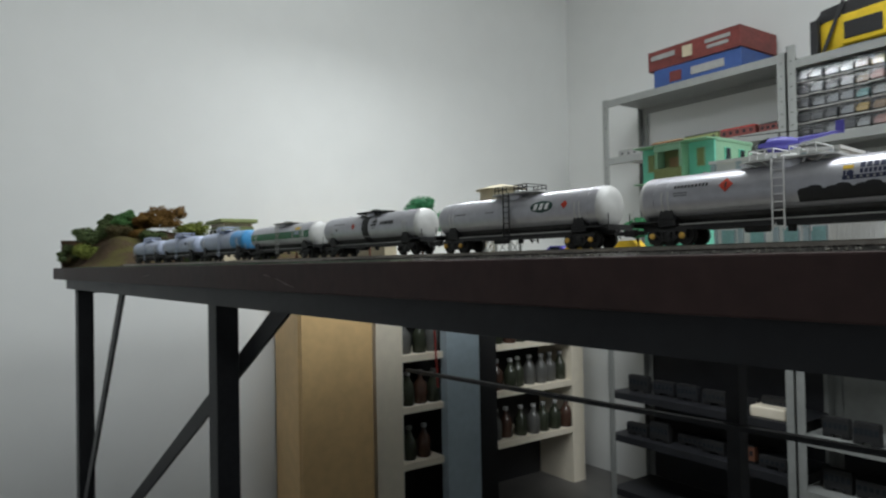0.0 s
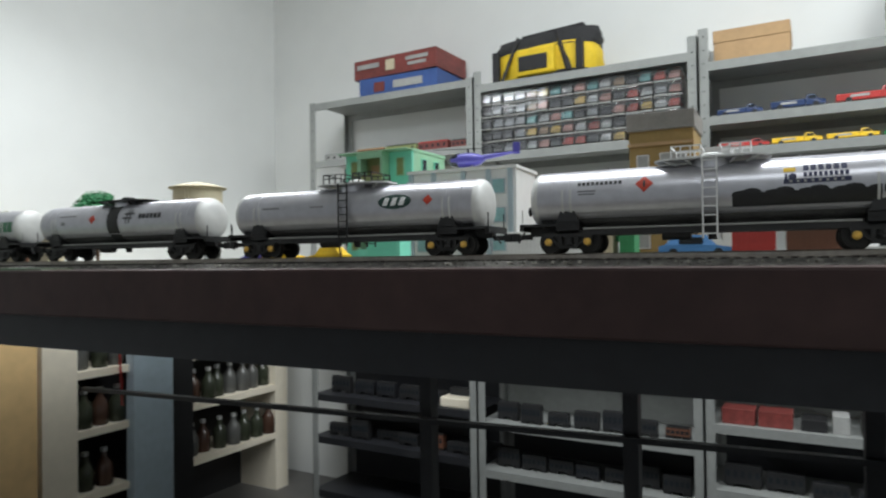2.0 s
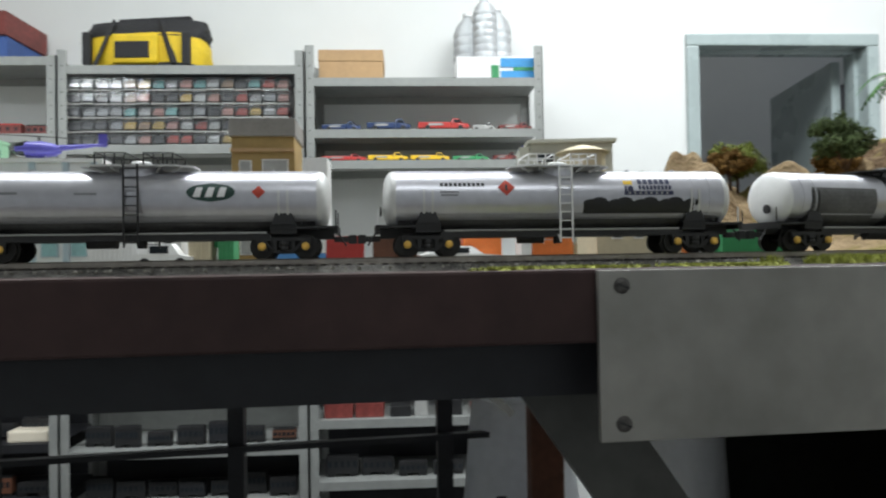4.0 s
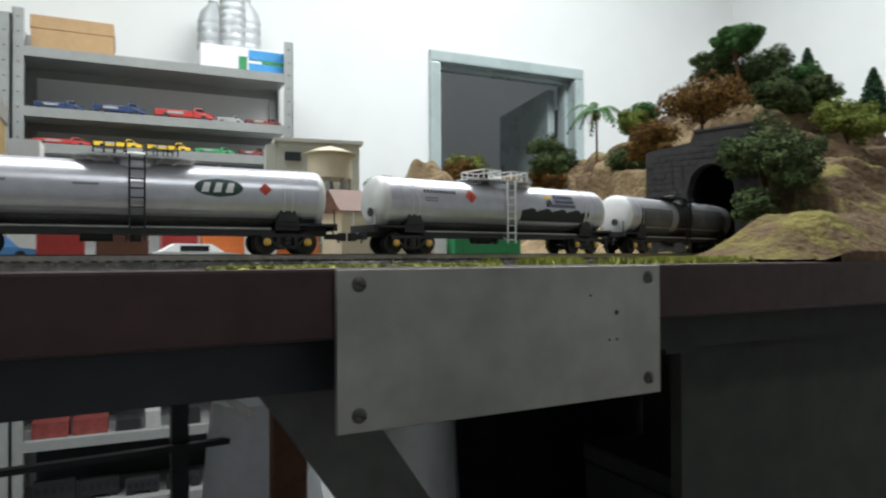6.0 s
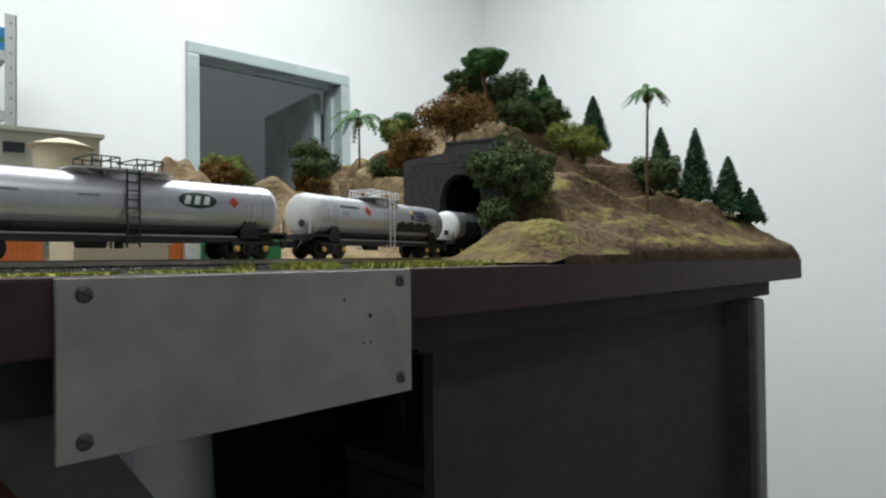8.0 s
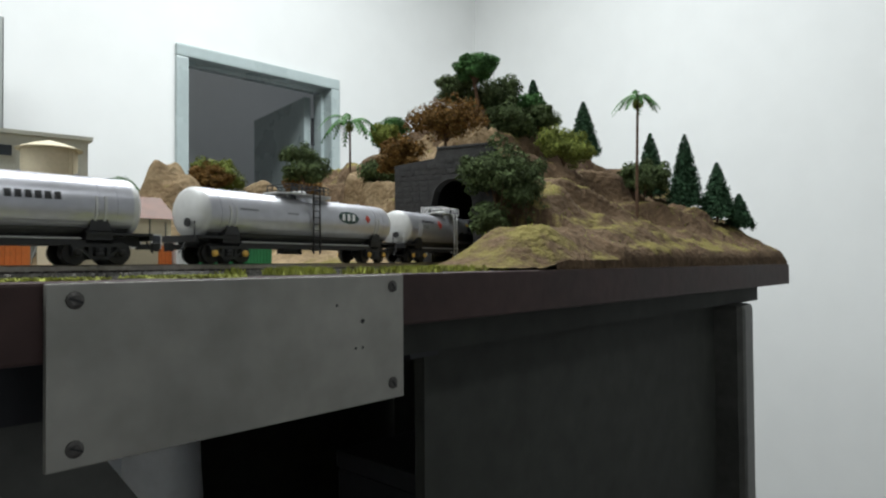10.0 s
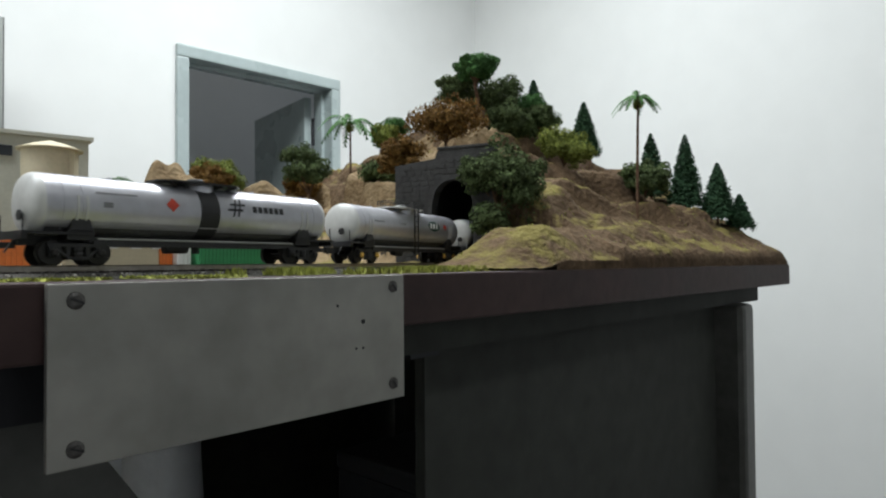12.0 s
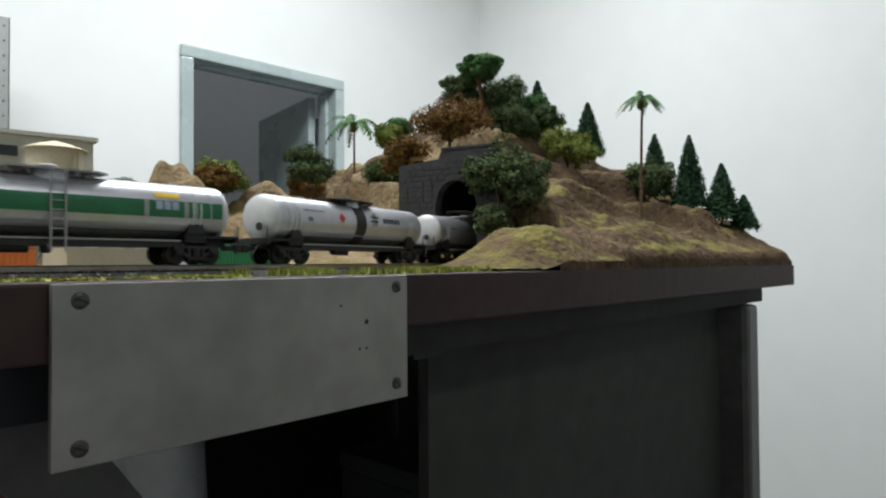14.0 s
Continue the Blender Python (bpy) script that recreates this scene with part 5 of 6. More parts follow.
def tool_bag(m):
    b = base("tool_bag", m, "black and yellow canvas tool bag on the rack", "bag")
    W, D, H = 0.46, 0.22, 0.205

    def puff(x0, x1, z0, z1, d0, d1, mm, nm):
        bm = bmesh.new()
        n, k = 14, 10
        g = []
        for i in range(n + 1):
            f = i / n
            col = []
            for j in range(k * 2):
                a = 6.2832 * j / (k * 2)
                cx, cy = math.copysign(abs(math.cos(a)) ** 0.55, math.cos(a)), math.copysign(abs(math.sin(a)) ** 0.55, math.sin(a))
                s = 1 - 0.05 * (1 - math.sin(math.pi * clamp(f * 1.0)))
                zz = z0 + (z1 - z0) * f
                wob = 1 + 0.012 * math.sin(j * 2.3 + i)
                dd = d0 + (d1 - d0) * f
                col.append(bm.verts.new(((x0 + x1) / 2 + cx * (x1 - x0) / 2 * s * wob, cy * dd / 2 * s * wob, zz + 0.006 * math.sin(cx * 2.4 + 0.6) * f)))
            g.append(col)
        for p, q in zip(g, g[1:]):
            for j in range(k * 2):
                bm.faces.new((p[j], p[(j + 1) % (k * 2)], q[(j + 1) % (k * 2)], q[j]))
        bm.faces.new(g[0][::-1])
        bm.faces.new(g[-1])
        return part(nm, bm, mm, b, smooth=True)
    puff(-W / 2, W / 2, 0, 0.135, D, D, M_BAGY, "yellow_body")
    puff(-W / 2 - 0.003, W / 2 + 0.003, 0.128, H, D + 0.006, D * 0.45, M_BAGK, "black_top")
    puff(-W / 2 - 0.004, W / 2 + 0.004, 0.0, 0.018, D + 0.008, D + 0.008, M_BAGK, "base_trim")
    for x in (-W / 2 + 0.012, W / 2 - 0.07):
        part("corner_strip", box((x, -D / 2 - 0.006, 0.012), (x + 0.03, -D / 2 + 0.02, 0.14), bevel=0.005), M_BAGK, b)
    p = part("front_pocket", box((-0.10, -D / 2 - 0.024, 0.015), (0.075, -D / 2 + 0.01, 0.128), bevel=0.012), M_BAGY, b)
    part("pocket_panel", box((-0.085, -D / 2 - 0.028, 0.032), (0.045, -D / 2 - 0.02, 0.096), bevel=0.004), M_BAGK, p, "dark mesh panel")
    for x in (-0.135, 0.105):
        part("strap", bar((x - 0.03 * (1 if x < 0 else -1), -D / 2 - 0.012, 0.01), (x + 0.03 * (1 if x < 0 else -1), -D / 2 + 0.02, 0.19), 0.026, 0.012), M_BAGK, b)
    part("handle", bar((-0.12, 0, H + 0.006), (0.16, 0, H + 0.018), 0.035, 0.02), M_BAGK, b)
    return b


tool_bag(pose(-1.005, 2.72, 1.952, 0, 0, -2))
carton("cardboard_box", pose(-0.205, 2.72, 1.905), (0.25, 0.20, 0.122), M_CARD, "plain brown cardboard box on the rack", lid=0.045, bevel=0.002)
carton("printed_box", pose(0.375, 2.68, 1.905), (0.33, 0.13, 0.095), M_WHITE, "white, blue and green printed box on the rack",
       marks=((0.085, 0.070, 0.150, 0.036, M_BLUET), (0.085, 0.022, 0.150, 0.030, M_BLUET), (0.105, 0.0445, 0.09, 0.012, M_GREENP), (-0.012, 0.035, 0.03, 0.05, M_GREENP)))


def jug(m, r, h, seed):
    j = base("plastic_bottle", m, "tall clear plastic bottle on the rack", "bottle", "clear plastic bottles")
    prof = [(r * 0.9, 0), (r, 0.01)]
    for i in range(6):
        z = 0.02 + (h * 0.66) * i / 6
        prof += [(r, z + 0.01), (r * 0.93, z + h * 0.055), (r, z + h * 0.10)]
    prof += [(r * 0.98, h * 0.72), (r * 0.8, h * 0.83), (r * 0.42, h * 0.92), (r * 0.3, h * 0.94), (r * 0.3, h * 0.97)]
    part("bottle_body", lathe(prof, "Z", 28), M_BOTTLE, j, smooth=True)
    part("cap", lathe([(r * 0.34, h * 0.965), (r * 0.34, h), (r * 0.28, h * 1.004)], "Z", 18), M_WHITE, j)
    return j


jug(pose(0.275, 2.80, 1.905), 0.062, 0.33, 1)
jug(pose(0.40, 2.81, 1.905), 0.062, 0.36, 2)
jug(pose(0.335, 2.70, 2.000), 0.050, 0.27, 3)

# clear display cases with small model cars, in four rows
PAINTS = [mat("case_paint_" + n, [min(0.85, v * 1.3) for v in c], 0.16, vary=0.1, scale=30, coat=0.6) for n, c in (("red", (0.60, 0.12, 0.10)), ("amber", (0.72, 0.45, 0.14)), ("teal", (0.22, 0.50, 0.50)), ("white", (0.80, 0.80, 0.78)),
                                                                          ("grey", (0.42, 0.43, 0.45)), ("brown", (0.42, 0.28, 0.18)), ("rose", (0.70, 0.36, 0.32)), ("black", (0.10, 0.10, 0.11)))]


def toy_car(bm, L, W, H):
    """A small closed car body with a cabin, nose along x."""
    pts = [(-0.5, 0.10), (0.5, 0.10), (0.5, 0.42), (0.28, 0.52), (0.14, 0.98), (-0.26, 1.0), (-0.42, 0.56), (-0.5, 0.50)]
    a = [bm.verts.new((x * L, -W / 2, z * H)) for x, z in pts]
    b = [bm.verts.new((x * L, W / 2, z * H)) for x, z in pts]
    for i in (3, 4, 5, 6):
        a[i].co.y, b[i].co.y = -W * (0.5 if i in (3, 6) else 0.40), W * (0.5 if i in (3, 6) else 0.40)
    bm.faces.new(a)
    bm.faces.new(b[::-1])
    for i in range(len(pts)):
        bm.faces.new((a[i], b[i], b[(i + 1) % 8], a[(i + 1) % 8]))
    bmesh.ops.recalc_face_normals(bm, faces=bm.faces[:])
    return bm


def display_case(m, paint):
    c = base("display_case", m, "clear plastic display case with a miniature car", "display case", "stacked display cases")
    w, d, h = 0.050, 0.085, 0.051
    bm = box((-w / 2, -d / 2, 0.010), (w / 2, d / 2, h), bevel=0.003)
    part("clear_cover", bm, M_CLEAR, c)
    part("plinth", box((-w / 2, -d / 2, 0), (w / 2, d / 2, 0.0065), bevel=0.002), M_GREYP, c)
    bm = toy_car(bmesh.new(), 0.07, 0.040, 0.036)
    bmesh.ops.rotate(bm, verts=bm.verts[:], cent=(0, 0, 0), matrix=Matrix.Rotation(radians(90), 3, "Z"))
    for v in bm.verts:
        v.co.z += 0.010
    car = part("miniature_car", bm, paint, c)
    for x in (-0.017, 0.017):
        for y in (-0.022, 0.022):
            o = part("wheel", lathe([(0.0065, -0.003), (0.0065, 0.003)], "X", 10), M_BLACK, car)
            o.location = (x, y, 0.0165)
    part("backing_card", box((-w / 2 + 0.004, d / 2 - 0.008, 0.012), (w / 2 - 0.004, d / 2 - 0.006, h - 0.006)), M_RACKW, c)
    return c


protos = [display_case(pose(0, 0, 0), p) for p in PAINTS]
rng = random.Random(21)
used = set()
for r in range(5):
    for k in range(16):
        x = -1.255 + 0.0525 * k + rng.uniform(-0.002, 0.002)
        if k > 11 and r == 0:
            continue
        i = rng.choice((4, 4, 7, 7, 4)) if k < 4 else rng.randrange(8)
        m = pose(x, 2.64 + rng.uniform(-0.006, 0.006), 1.648 + 0.0535 * r, 0, 0, rng.uniform(-3, 3))
        if i in used:
            copy_thing(protos[i], m)
        else:
            protos[i].matrix_world = m
            used.add(i)
for k in range(5):
    copy_thing(protos[(k * 3) % 8], pose(-0.60 + 0.0525 * k * 0.8, 2.64, 1.648))

# flat model boxes and rolling stock on the upper boards


def flat_box(x, z, w, h, material, label, y=2.66, mark=None):
    return carton("model_box", pose(x, y, z), (w, 0.10, h), material, label, marks=((0.02, h * 0.5, w * 0.4, h * 0.5, mark),) if mark else (), bevel=0.002)


def shelf_truck(x, z, L, h, m, label, y=2.635):
    """A low pickup or lorry model standing side-on on a rack board."""
    c = base("model_truck", pose(x, y, z), label, "model truck", "model road vehicles on the racks")
    w, h = min(0.07, L * 0.4), h * 0.85
    part("cargo_bed", box((-L / 2, -w / 2, h * 0.22), (L * 0.14, w / 2, h * 0.70), bevel=0.002), m, c)
    bm = bmesh.new()
    pts = [(0.15, 0.22), (0.5, 0.22), (0.5, 0.52), (0.38, 0.60), (0.30, 1.0), (0.17, 1.0), (0.15, 0.7)]
    rows = [[bm.verts.new((px * L, sy * w / 2 * (0.86 if pz > 0.9 else 1), pz * h)) for px, pz in pts] for sy in (-1, 1)]
    bm.faces.new(rows[0])
    bm.faces.new(rows[1][::-1])
    for k in range(len(pts)):
        q = (k + 1) % len(pts)
        bm.faces.new((rows[0][k], rows[1][k], rows[1][q], rows[0][q]))
    bmesh.ops.recalc_face_normals(bm, faces=bm.faces[:])
    part("cab", bm, m, c)
    part("side_window", box((L * 0.19, -w / 2 - 0.0008, h * 0.66), (L * 0.33, -w / 2 + 0.004, h * 0.88)), M_GLASSD, c)
    part("side_mark", box((-L * 0.3, -w / 2 - 0.0012, h * 0.40), (-L * 0.02, -w / 2 + 0.001, h * 0.58)), M_GREYP, c)
    for px in (-0.32, 0.33):
        for sy in (-1, 1):
            o = part("wheel", lathe([(h * 0.22, -0.005), (h * 0.22, 0.005)], "Y", 14), M_BLACK, c)
            o.location = (px * L, sy * (w / 2 - 0.004), h * 0.22)
    return c


shelf_truck(-0.245, 1.705, 0.15, 0.045, M_NAVYP, "low navy blue model pickup on the rack")
shelf_truck(-0.06, 1.705, 0.17, 0.055, M_NAVYP, "navy blue model pickup on the rack")
shelf_truck(0.155, 1.705, 0.20, 0.056, M_REDP, "red model lorry on the rack")
shelf_truck(0.315, 1.705, 0.09, 0.04, M_GREYP, "small grey model van on the rack")
shelf_truck(0.44, 1.705, 0.13, 0.038, M_BOXR, "dark red model pickup on the rack")
shelf_truck(-0.235, 1.585, 0.17, 0.036, M_REDP, "red model pickup on the rack")
shelf_truck(-0.065, 1.585, 0.155, 0.042, M_YEL, "yellow model lorry on the rack")
shelf_truck(0.10, 1.585, 0.15, 0.040, M_YEL, "yellow model lorry on the rack")
shelf_truck(0.26, 1.585, 0.14, 0.034, M_GREENP, "dark green model pickup on the rack")
shelf_truck(0.40, 1.585, 0.10, 0.040, M_BOXR, "dark red model van on the rack")
flat_box(0.488, 1.585, 0.05, 0.06, M_PURP, "small purple box on the rack")


def coach(m, L, h, body, roof, label):
    c = base("model_wagon", m, label, "model wagon", "model rolling stock on the racks")
    part("wagon_body", box((-L / 2, -0.016, 0.012), (L / 2, 0.016, h), bevel=0.002), body, c)
    part("wagon_roof", box((-L / 2 + 0.002, -0.0155, h), (L / 2 - 0.002, 0.0155, h + 0.006), bevel=0.0025), roof, c)
    for x in (-L * 0.34, L * 0.34):
        part("truck", box((x - 0.016, -0.012, 0), (x + 0.016, 0.012, 0.012), bevel=0.001), M_BLACK, c)
    for i in range(5):
        part("window", box((-L * 0.38 + i * L * 0.19 - 0.006, -0.0172, h * 0.5), (-L * 0.38 + i * L * 0.19 + 0.006, -0.0155, h * 0.8)), M_GLASSD, c)
    return c


for i, (x, L, h, b, rf, lab) in enumerate(((-2.08, 0.20, 0.035, M_GREYP, M_RACK, "grey model wagon on the rack"), (-1.90, 0.16, 0.042, M_BROWNW, M_CARD, "brown model wagon on the rack"),
                                           (-1.72, 0.17, 0.045, M_OLIVE, M_BLACK, "olive model wagon on the rack"), (-1.545, 0.16, 0.045, M_BOXR, M_REDP, "dark red model wagon with a red roof on the rack"),
                                           (-1.39, 0.12, 0.04, M_BOXR, M_BLACK, "dark red model wagon on the rack"))):
    coach(pose(x, 2.65, 1.695), L, h, b, rf, lab)
# rows of dark models on the boards under the table's level, blackened further for shade
rng = random.Random(33)
cols = [(M_BLACK, 14), (M_STEEL, 3), (M_BROWNW, 1)]
bag = [m for m, n in cols for _ in range(n)]
for x0, x1, z, n in ((-2.17, -1.36, 0.535, 6), (-2.17, -1.36, 0.325, 6), (-1.25, -0.43, 0.498, 7), (-1.25, -0.43, 0.292, 7), (-0.33, 0.50, 0.355, 6)):
    for i in range(n):
        L = (x1 - x0) / n * rng.uniform(0.75, 0.95)
        coach(pose(x0 + (x1 - x0) * (i + 0.5) / n, 2.63 + rng.uniform(0, 0.05), z), L, rng.uniform(0.04, 0.085), rng.choice(bag), M_BLACK, "dark model wagon on a low rack board")
for x, w, h, m, lab in ((-0.27, 0.11, 0.055, M_BOXR, "small dark red box on a low rack board"), (-0.15, 0.11, 0.055, M_BOXR, "small dark red box on a low rack board"), (-0.03, 0.08, 0.04, M_BLACK, "dark box on a low rack board"),
                        (0.05, 0.05, 0.06, M_GREYP, "small grey box on a low rack board"), (0.16, 0.10, 0.06, M_BLACK, "dark box on a low rack board"), (0.275, 0.05, 0.03, M_BOXR, "small dark red box"),
                        (0.325, 0.05, 0.045, M_YEL, "small yellow box on a low rack board"), (0.385, 0.06, 0.045, M_GREENP, "small green box on a low rack board"), (0.455, 0.06, 0.05, M_ORNG, "small orange box on a low rack board")):
    flat_box(x, 0.59, w, h, m, lab)
carton("storage_box", pose(-1.43, 2.66, 0.535), (0.15, 0.12, 0.045), M_IVORY, "ivory storage box on dark stock", bevel=0.008)
# pale backs of the low racks, and dark sheets added where only shade lies
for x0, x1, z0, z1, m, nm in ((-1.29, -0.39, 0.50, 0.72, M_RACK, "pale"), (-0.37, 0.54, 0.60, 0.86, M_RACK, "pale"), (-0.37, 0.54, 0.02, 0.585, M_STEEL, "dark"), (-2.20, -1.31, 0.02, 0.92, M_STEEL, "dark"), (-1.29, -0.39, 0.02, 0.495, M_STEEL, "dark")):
    o = link("rack_backing", box((x0, 2.888, z0), (x1, 2.896, z1)), m)
    tagged(o, nm + " back sheet behind the steel rack, dark ones added for shade", "panel", kind="structure")

# ------------------------------------------------------------ cabinet along the side wall
cab = base("bottle_cabinet", pose(-2.5, 0, 0), "ivory cabinet with open shelves full of bottles", "cabinet")
CT = 1.10
# Black back and recess block stand in for the shaded interior.
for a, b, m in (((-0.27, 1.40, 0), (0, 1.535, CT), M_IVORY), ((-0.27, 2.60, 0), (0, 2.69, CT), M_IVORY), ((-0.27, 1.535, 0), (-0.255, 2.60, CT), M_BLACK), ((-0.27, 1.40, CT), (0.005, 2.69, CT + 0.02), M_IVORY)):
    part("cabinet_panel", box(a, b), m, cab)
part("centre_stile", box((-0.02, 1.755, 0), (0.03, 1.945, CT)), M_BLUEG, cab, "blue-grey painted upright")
part("recess_shade", box((-0.25, 1.945, 0), (0.0, 2.075, CT)), M_BLACK, cab)
for z in (0.30, 0.55, 0.78):
    for y0, y1 in ((1.536, 1.754), (2.076, 2.599)):
        part("cabinet_shelf", box((-0.25, y0, z - 0.03), (0.0, y1, z)), M_IVORY, cab)
part("ribbon", bar((0.008, 1.70, 0.95), (0.012, 1.715, 0.62), 0.02, 0.002), M_REDP, cab, "red ribbon hanging from the cabinet")
DKS = [mat("bottle_" + n, c, 0.2, vary=0.1, scale=20) for n, c in (("green", (0.03, 0.035, 0.022)), ("brown", (0.06, 0.03, 0.02)), ("smoke", (0.09, 0.09, 0.085)))]


def small_bottle(m, mm):
    b = base("bottle", m, "dark glass bottle on the cabinet shelf", "bottle", "bottles in the cabinet")
    part("bottle_body", lathe([(0.030, 0), (0.034, 0.006), (0.034, 0.075), (0.028, 0.095), (0.013, 0.115), (0.012, 0.135)], "Z", 16), mm, b, smooth=True)
    part("cap", lathe([(0.0135, 0.134), (0.0135, 0.15)], "Z", 12), M_GREYP, b)
    return b


pb = [small_bottle(pose(-2.56, 1.60, 0.30), DKS[0]), small_bottle(pose(-2.56, 1.68, 0.30), DKS[1]), small_bottle(pose(-2.57, 2.12, 0.30), DKS[2])]
for z in (0.30, 0.55, 0.78):
    for y in [1.585 + 0.075 * i for i in range(3)] + [2.12 + 0.077 * i for i in range(7)]:
        if z == 0.30 and y < 2.15:
            continue
        copy_thing(rng.choice(pb), pose(-2.555 + rng.uniform(-0.02, 0.02), y + rng.uniform(-0.006, 0.006), z))
crm = base("cream_locker", pose(0, 0, 0), "tall cream laminate locker beside the cabinet", "locker")
part("locker_body", box((WX0 + 0.02, 1.045, 0), (-2.50, 1.385, 1.12), bevel=0.004), M_CREAM, crm)
part("locker_door", box((-2.499, 1.05, 0.02), (-2.482, 1.375, 1.10), bevel=0.003), M_CREAM, crm)

# ------------------------------------------------------------ things under the table
post = link("wooden_post", box((0.232, 1.28, 0), (0.296, 1.33, 1.163), bevel=0.004), M_BROWNW)
tagged(post, "reddish brown wooden post under the table", "post")


def sack(m, w, d, h, seed, label):
    bm = bmesh.new()
    n, k = 16, 22
    g = []
    for i in range(n + 1):
        f = i / n
        bulge = (0.45 + 0.55 * math.sin(math.pi * (0.5 - 0.42 * f))) if f > 0.3 else 1.0 - 0.06 * (0.3 - f)
        col = []
        for j in range(k):
            a = 6.2832 * j / k
            q = 1 + 0.13 * noise.noise(Vector((math.cos(a) * 1.8 + seed, math.sin(a) * 1.8, f * 3))) + 0.05 * noise.noise(Vector((math.cos(a) * 6, math.sin(a) * 6 + seed, f * 7)))
            col.append(bm.verts.new((math.cos(a) * w / 2 * bulge * q, math.sin(a) * d / 2 * bulge * q, h * f)))
        g.append(col)
    for p, q in zip(g, g[1:]):
        for j in range(k):
            bm.faces.new((p[j], p[(j + 1) % k], q[(j + 1) % k], q[j]))
    bm.faces.new(g[0][::-1])
    bm.faces.new(g[-1])
    o = base("plastic_sack", m, label, "sack", "sacks under the table")
    part("sack_body", bm, M_SACK, o, smooth=True)
    return o


sk = sack(pose(0.26, 1.56, 0), 0.36, 0.3, 0.88, 2.0, "full white plastic sack with faint printing under the table")
for i, z in enumerate((0.68, 0.64, 0.60)):
    part("printed_mark", box((-0.075 - 0.010 * i, -0.135, z - 0.012), (-0.055 - 0.010 * i, -0.125, z + 0.012)), M_NAVY, sk)
sack(pose(0.455, 1.20, 0), 0.30, 0.3, 1.02, 5.0, "full white plastic sack under the table")
sack(pose(0.375, 0.90, 0), 0.14, 0.2, 1.06, 9.0, "crumpled translucent plastic sack under the table")
carton("storage_box", pose(0.66, 0.60, 0.85), (0.22, 0.3, 0.10), M_STEEL, "dark storage box with a lid under the table", lid=0.025, bevel=0.006)
carton("storage_crate", pose(0.66, 0.62, 0.0), (0.34, 0.4, 0.85), M_STEEL, "dark storage crate under the table", lid=0.05, bevel=0.006)

# ------------------------------------------------------------ model buildings and vehicles on the layout


def window(w, x, y, z, ww, hh, frame_m, pane_m, d=0.002):
    o = part("window", box((x - ww / 2, y - d, z - hh / 2), (x + ww / 2, y + 0.001, z + hh / 2)), frame_m, w)
    part("pane", box((x - ww / 2 + 0.0012, y - d - 0.0006, z - hh / 2 + 0.0012), (x + ww / 2 - 0.0012, y - d + 0.0004, z + hh / 2 - 0.0012)), pane_m, o)
    return o


# teal house with a projecting balcony bay
h1 = base("model_house", pose(-0.585, 0.83, TOP, 0, 0, 1), "turquoise three-storey model house with olive balconies", "model house")
part("house_wall", box((-0.060, 0.002, 0), (0.060, 0.098, 0.163)), M_TEALD, h1)
part("roof_parapet", box((-0.061, 0.001, 0.163), (0.061, 0.099, 0.167)), M_TEALD, h1)
part("roof_deck", box((-0.050, 0.010, 0.167), (0.030, 0.080, 0.171)), M_CARD, h1, "brown flat roof deck")
for k in range(3):
    z = 0.055 * k
    for x0, x1 in ((-0.060, -0.026), (0.020, 0.060)):
        part("front_bay", box((x0, -0.002, z), (x1, 0.0015, z + 0.0535)), M_TEAL, h1)
        window(h1, (x0 + x1) / 2, -0.002, z + 0.031, 0.013, 0.027, M_TEALD, M_OLIVE)
    part("balcony_back", box((-0.0255, -0.001, z), (0.0195, 0.0016, z + 0.0535)), M_OLIVE, h1)
    for x0 in (-0.0255, 0.0150):
        part("balcony_cheek", box((x0, -0.020, z), (x0 + 0.0045, -0.0012, z + 0.0535)), M_TEALD, h1)
    part("balcony_rail", box((-0.0255, -0.0225, z + 0.001), (0.0195, -0.0202, z + 0.019)), M_OLIVE if k == 2 else M_TEAL, h1)
    part("balcony_head", box((-0.0255, -0.0225, z + 0.044), (0.0195, -0.0202, z + 0.0535)), M_TEALD, h1)
    part("balcony_door", box((-0.012, -0.0030, z + 0.002), (0.006, -0.0012, z + 0.036)), M_CARD, h1)
    part("floor_slab", box((-0.062, -0.0235, z + 0.0537), (0.062, 0.0012, z + 0.0549)), M_TEALD, h1)
    for y in (0.030, 0.068):
        o = window(h1, 0, 0, z + 0.034, 0.013, 0.020, M_TEAL, M_GLASSD)
        o.matrix_world = h1.matrix_world @ pose(0.0602, y, 0, 0, 0, 90)

# white block of flats
h2 = base("model_block", pose(-0.395, 0.735, TOP, 0, 0, 5), "white model apartment block with blue-grey pilasters", "model building")
part("block_wall", box((-0.072, 0, 0), (0.072, 0.08, 0.112)), M_WHITE, h2)
for x in (-0.072, -0.040, 0.001, 0.034, 0.062):
    part("pilaster", box((x, -0.0025, 0), (x + 0.006, -0.0003, 0.112)), M_BLUEG, h2)
for k in range(3):
    for x in (-0.052, -0.017, 0.021, 0.050):
        window(h2, x, -0.0004, 0.021 + 0.035 * k, 0.017, 0.018, M_BLUEG, M_PANE)
part("parapet", box((-0.074, -0.003, 0.112), (0.074, 0.083, 0.116)), M_WHITE, h2)


